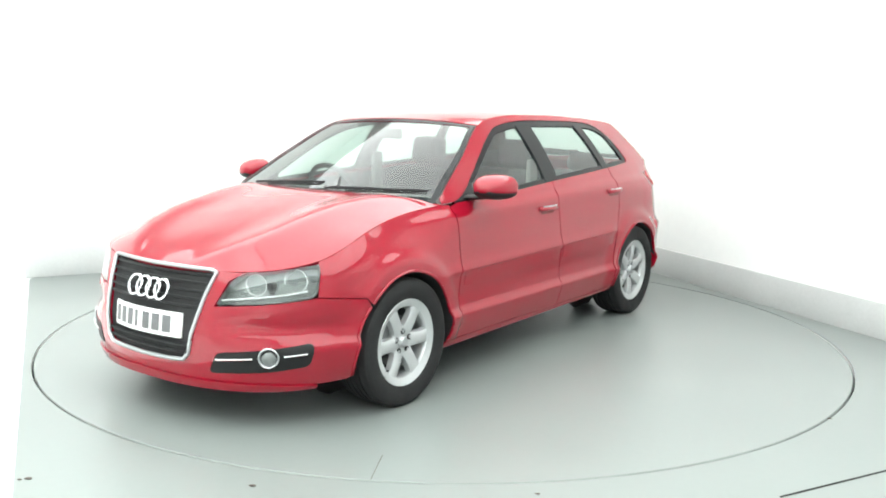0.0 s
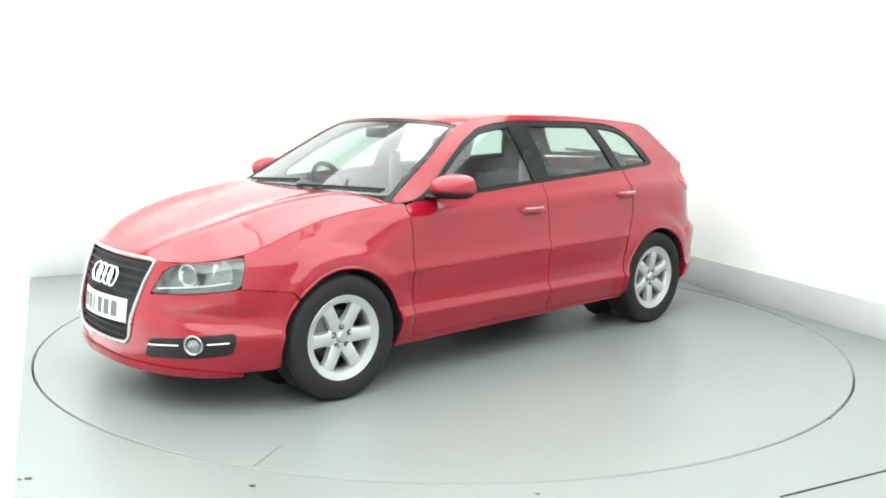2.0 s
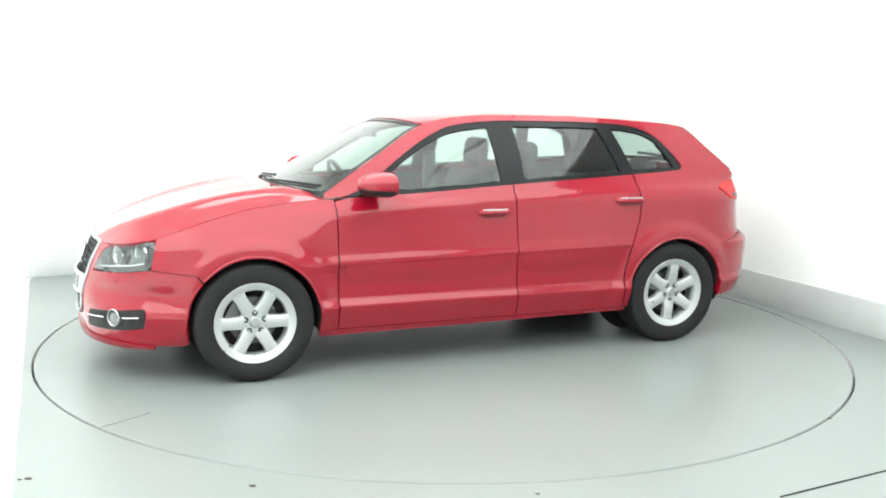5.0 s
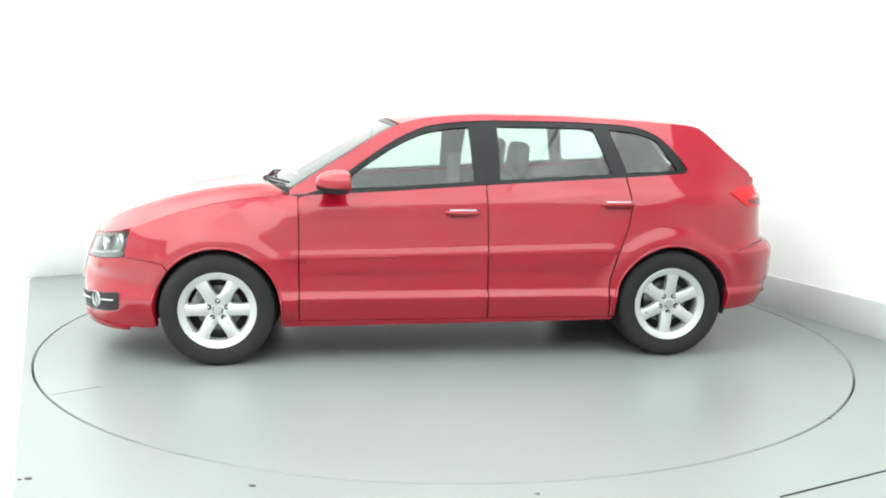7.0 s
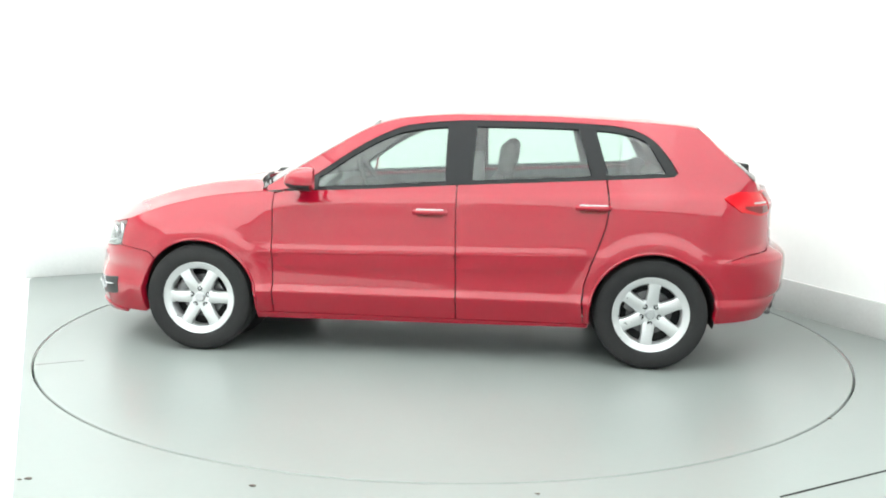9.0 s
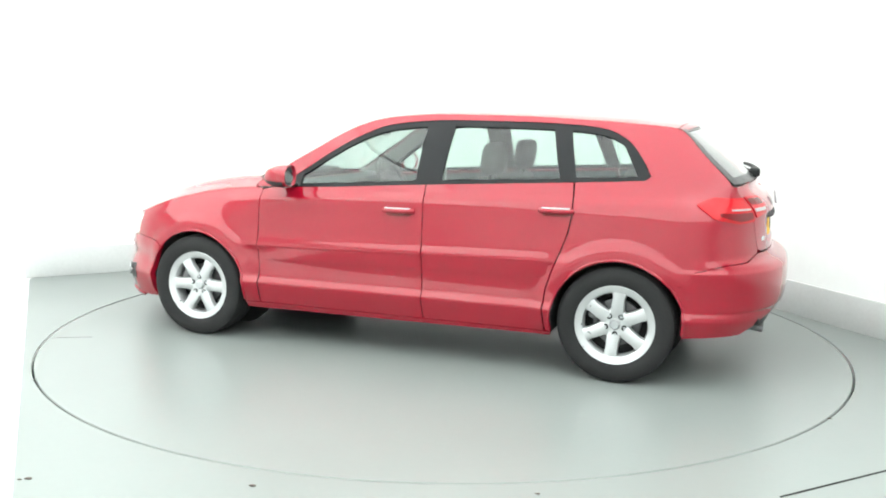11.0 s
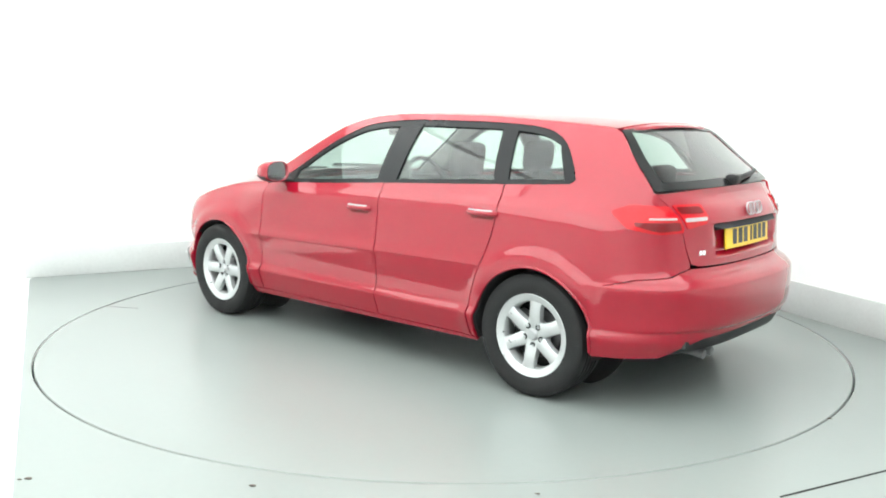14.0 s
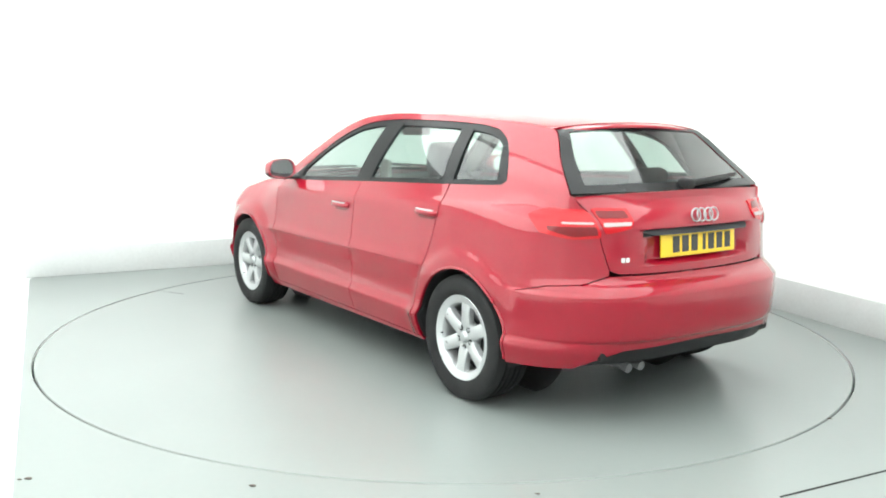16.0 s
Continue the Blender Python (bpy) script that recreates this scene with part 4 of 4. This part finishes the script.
        bar([(-0.95, belt_z(-0.95)), (-1.04, belt_z(-1.04)), (-0.965, top_z(-0.965) - 0.02), (-0.865, top_z(-0.865) - 0.02)], "door_pillar_trim", -0.002)
        bar([(-1.36, 1.075), (-1.42, 1.08), (-1.30, 1.252), (-1.265, 1.24)], "window_trim", -0.003)
        bar([(0.80, 0.95), (0.60, belt_z(0.6)), (0.60, top_z(0.60) - 0.01), (0.72, top_z(0.72))], "mirror_sail", -0.002, BLACK)
        for nm, poly in zip(("front_door_glass", "rear_door_glass", "quarter_glass"), panes):
            g = part(nm, panel(poly, skin, gap=0.08, lift=-0.012, rim=0.0, side=sd), GLASS, car, "lightly tinted side window")
            g.visible_shadow = False

        # tail light, in two pieces split at the tailgate seam
        for nm, poly, band, low in (
                ("tail_light", [(-1.67, 0.955), (-1.75, 0.990), (-1.925, 0.990), (-1.972, 0.945), (-2.006, 0.885), (-2.006, 0.868), (-1.90, 0.860), (-1.77, 0.885)],
                 [(-1.85, 0.926), (-1.85, 0.934), (-1.966, 0.932), (-1.970, 0.924)], [(-1.80, 0.898), (-1.79, 0.914), (-1.98, 0.914), (-1.995, 0.880), (-1.90, 0.872)]),
                ("tailgate_light", [(-1.945, 0.992), (-2.10, 0.990), (-2.128, 0.94), (-2.118, 0.905), (-2.035, 0.885), (-2.022, 0.885), (-1.988, 0.945)],
                 [(-2.01, 0.915), (-2.006, 0.930), (-2.118, 0.932), (-2.116, 0.918)], [(-1.992, 0.950), (-1.965, 0.982), (-2.09, 0.980), (-2.11, 0.950)])):
            base = gate_skin if nm == "tailgate_light" else skin
            tl = part(nm, panel(rounded(poly, 0.012), base, gap=0.03, lift=0.006, rim=0.008, side=sd), RED_LENS, car, "glossy red tail light")
            part("clear_strip", panel(rounded(band, 0.005), base, gap=0.03, lift=0.0095, rim=0.003, side=sd), LAMP_STRIP, tl)
            part("dark_segment", panel(rounded(low, 0.01), base, gap=0.03, lift=0.0085, rim=0.002, side=sd), RED_DARK, tl)

        # door mirror
        mr = new("door_mirror")
        mr.parent = car
        tagged(mr, "red door mirror with black base")

        def outline(b):
            """The mirror's outline seen from the front: round on top and outside, flatter below."""
            cy, cz = math.cos(b), math.sin(b)
            wide = 0.100 * abs(cy) ** 0.72 * (1 if cy > 0 else -1)
            tall = (0.074 if cz > 0 else 0.054) * abs(cz) ** 0.70 * (1 if cz > 0 else -1)
            return wide, tall * (1 - 0.9 * max(wide, 0))

        def shell(i, j):
            wide, tall = outline(j * 2 * math.pi)
            ring = ((0.118, 0.0), (0.116, 0.25), (0.105, 0.5), (0.085, 0.72), (0.05, 0.9), (0.01, 0.99), (-0.03, 1.0), (-0.046, 0.985), (-0.047, 0.93), (-0.036, 0.90))
            bx, k = ring[min(int(round(i * 9)), 9)]
            return (0.655 + bx - 0.55 * (wide * k + 0.10) * 0.35, sd * (0.915 + wide * k), 1.012 + tall * k)
        bm = loft(shell, 9, 36)
        bmesh.ops.remove_doubles(bm, verts=bm.verts[:], dist=1e-4)
        bmesh.ops.recalc_face_normals(bm, faces=bm.faces[:])
        part("mirror_shell", bm, PAINT, mr)

        def plate(i, j):
            wide, tall = outline(j * 2 * math.pi)
            k = 0.905 * i
            return (0.655 - 0.037 - 0.55 * (wide * k + 0.10) * 0.35, sd * (0.915 + wide * k), 1.012 + tall * k)
        bm = loft(plate, 2, 36)
        bmesh.ops.remove_doubles(bm, verts=bm.verts[:], dist=1e-4)
        part("mirror_glass", bm, CHROME, mr, "mirror glass")
        foot = loft(lambda i, j: (0.665 + (0.055 - 0.012 * i) * math.cos(2 * math.pi * j), sd * (0.735 + 0.15 * i), 0.958 + 0.010 * i + (0.016 - 0.004 * i) * math.sin(2 * math.pi * j)), 5, 16)
        bmesh.ops.recalc_face_normals(foot, faces=foot.faces[:])
        part("mirror_base", foot, BLACK, mr, "black mirror foot")
        lower = loft(lambda i, j: (shell(0.16 + 0.56 * i, 0.53 + 0.44 * j)[0], shell(0.16 + 0.56 * i, 0.53 + 0.44 * j)[1], shell(0.16 + 0.56 * i, 0.53 + 0.44 * j)[2] - 0.004), 5, 14)
        part("mirror_underside", lower, BLACK, mr, "black mirror underside")

        # rolled lips of the wheel arches
        for ax, a0, a1 in ((FRONT_AXLE, 42, 188), (FRONT_AXLE, -15, 39), (REAR_AXLE, -10, 139), (REAR_AXLE, 141, 183)):
            lip = [on(x, z, 0.001) for x, z in arc(ax, HUB, ARCH + 0.004, a0, a1, 30)]
            part("arch_lip", tube([(p.x, p.y * sd, p.z) for p in lip], 0.0075, 8), PAINT, car)

        # wheel wells
        for ax in (FRONT_AXLE, REAR_AXLE):
            def well(i, j):
                a = radians(-12 + 204 * i)
                x, z = ax + 0.346 * math.cos(a), HUB + 0.346 * math.sin(a)
                return (x, sd * (0.45 + (skin(x, max(z, 0.2))[1] - 0.455) * j), z)
            part("wheel_well", loft(well, 26, 3), DARK, car)
            part("well_back", moved(lathe([(0.0, 0.0), (0.35, 0.0)], 32), Matrix.Translation((ax, sd * 0.452, HUB + 0.02))), DARK, car)

    # rear bumper and the black lower valance
    ra = arc(REAR_AXLE, HUB, ARCH, 212, 139, 14)
    back = [(-2.35, 0.385), (-2.10, 0.37), (-2.0, 0.325), (-1.92, 0.285), (-1.64, 0.275)] + [(x, z) for x, z in ra if z > 0.28] + \
           [(-1.595, 0.541), (-1.656, 0.616), (-1.80, 0.651), (-1.95, 0.664), (-2.055, 0.696), (-2.35, 0.694)]
    part("rear_bumper", panel(back, skin, gap=0.035, both=True, rim=0.03, ears=True, cuts=(0.405, 0.412, 0.418, 0.60, 0.612, 0.622, 0.632, 0.645, 0.66, 0.675, 0.685)), PAINT, car, "red rear bumper with a stepped shelf")
    part("rear_valance", panel([(-2.35, 0.381), (-2.10, 0.366), (-2.0, 0.321), (-1.93, 0.290), (-2.05, 0.296), (-2.35, 0.310)], skin, both=True, lift=-0.012, rim=0.04), BLACK, car, "black rear valance")
    for dy in (0.36, 0.44):
        part("exhaust", tube([(-1.7, dy, 0.285), (-1.95, dy, 0.287), (-2.02, dy, 0.278)], 0.022, 12), STEEL, car, "dull exhaust tip")

    # underside, cabin floor and lining
    part("underbody", box(-1.55, 1.9, -0.44, 0.44, 0.20, 0.26, 0.02), DARK, car)
    part("underbody", box(-2.0, -1.56, -0.6, 0.6, 0.32, 0.38, 0.02), DARK, car)
    part("underbody", box(-0.88, 0.90, -0.76, 0.76, 0.205, 0.255, 0.01), DARK, car)
    part("engine_bulkhead", box(0.98, 1.9, -0.6, 0.6, 0.25, 0.66, 0.02), DARK, car)
    for sd in two:
        part("load_side", box(-1.72, -0.98, sd * 0.58 - 0.02, sd * 0.58 + 0.02, 0.5, 0.94, 0.015), DARK, car)
    part("parcel_shelf", box(-1.84, -1.2, -0.58, 0.58, 0.94, 0.96, 0.008), CLOTH, car, "dark parcel shelf")
    part("headlining", loft(lambda i, j: tuple(Vector(roof(0.03 + 0.94 * i, 0.04 + 0.92 * j)) - Vector((0, 0, 0.03))), 16, 12), TRIM_GREY, car, "pale grey headlining")
    # dashboard
    def dash(i, j):
        ring = [(1.08, 0.925), (0.92, 0.94), (0.74, 0.955), (0.66, 0.93), (0.64, 0.84), (0.70, 0.70), (0.78, 0.55)]
        k = min(int(round(i * 6)), 6)
        y = 1.36 * (j - 0.5)
        return (ring[k][0] - 0.12 * (2 * j - 1) ** 2, y, ring[k][1] + (0.02 * math.exp(-((y + 0.36) / 0.16) ** 2) if k in (2, 3) else 0))
    part("dashboard", loft(dash, 6, 24), CLOTH, car, "dark grey dashboard")
    st = part("steering_wheel", moved(tube([(0, 0.185 * math.cos(a), 0.185 * math.sin(a)) for a in [2 * math.pi * k / 36 for k in range(36)]], 0.016, 8, closed=True),
                                      Matrix.Translation((0.50, -0.36, 0.90)) @ Matrix.Rotation(radians(24), 4, "Y")), BLACK, car, "black steering wheel")
    part("wheel_boss", moved(box(-0.02, 0.03, -0.15, 0.15, -0.06, 0.045, 0.02, 3), Matrix.Translation((0.51, -0.36, 0.89)) @ Matrix.Rotation(radians(24), 4, "Y")), BLACK, st)
    part("inner_mirror", moved(box(-0.015, 0.015, -0.11, 0.11, -0.03, 0.03, 0.012, 3), Matrix.Translation((0.42, 0, 1.27))), BLACK, car)
    for y in (0.36, -0.36):
        seat(car, -0.03, y)
        for px in (-0.2,):
            part("pillar_lining", box(px - 0.06, px + 0.03, (0.61 if y > 0 else -0.64), (0.64 if y > 0 else -0.61), 0.6, 1.12, 0.01), TRIM_GREY, car)
    seat(car, -0.88, 0, 1.22, "rear_seat", True)

    # wheels
    for sd in two:
        build_wheel(car, FRONT_AXLE, sd, 0, "silver six-spoke front wheel with black tyre")
        build_wheel(car, REAR_AXLE, sd, 36, "silver six-spoke rear wheel with black tyre")
    return car


build_room()
TABLE = build_turntable()
CAR = build_car()


def motions():
    walk(TABLE, [(t, pose(0, 0, 0, 0, 0, a)) for t, a in TURN])
    walk(CAR, [(t, pose(0, 0, 0, 0, 0, a) @ pose(CAR_ON_TABLE[0], CAR_ON_TABLE[1], 0)) for t, a in TURN])


motions()
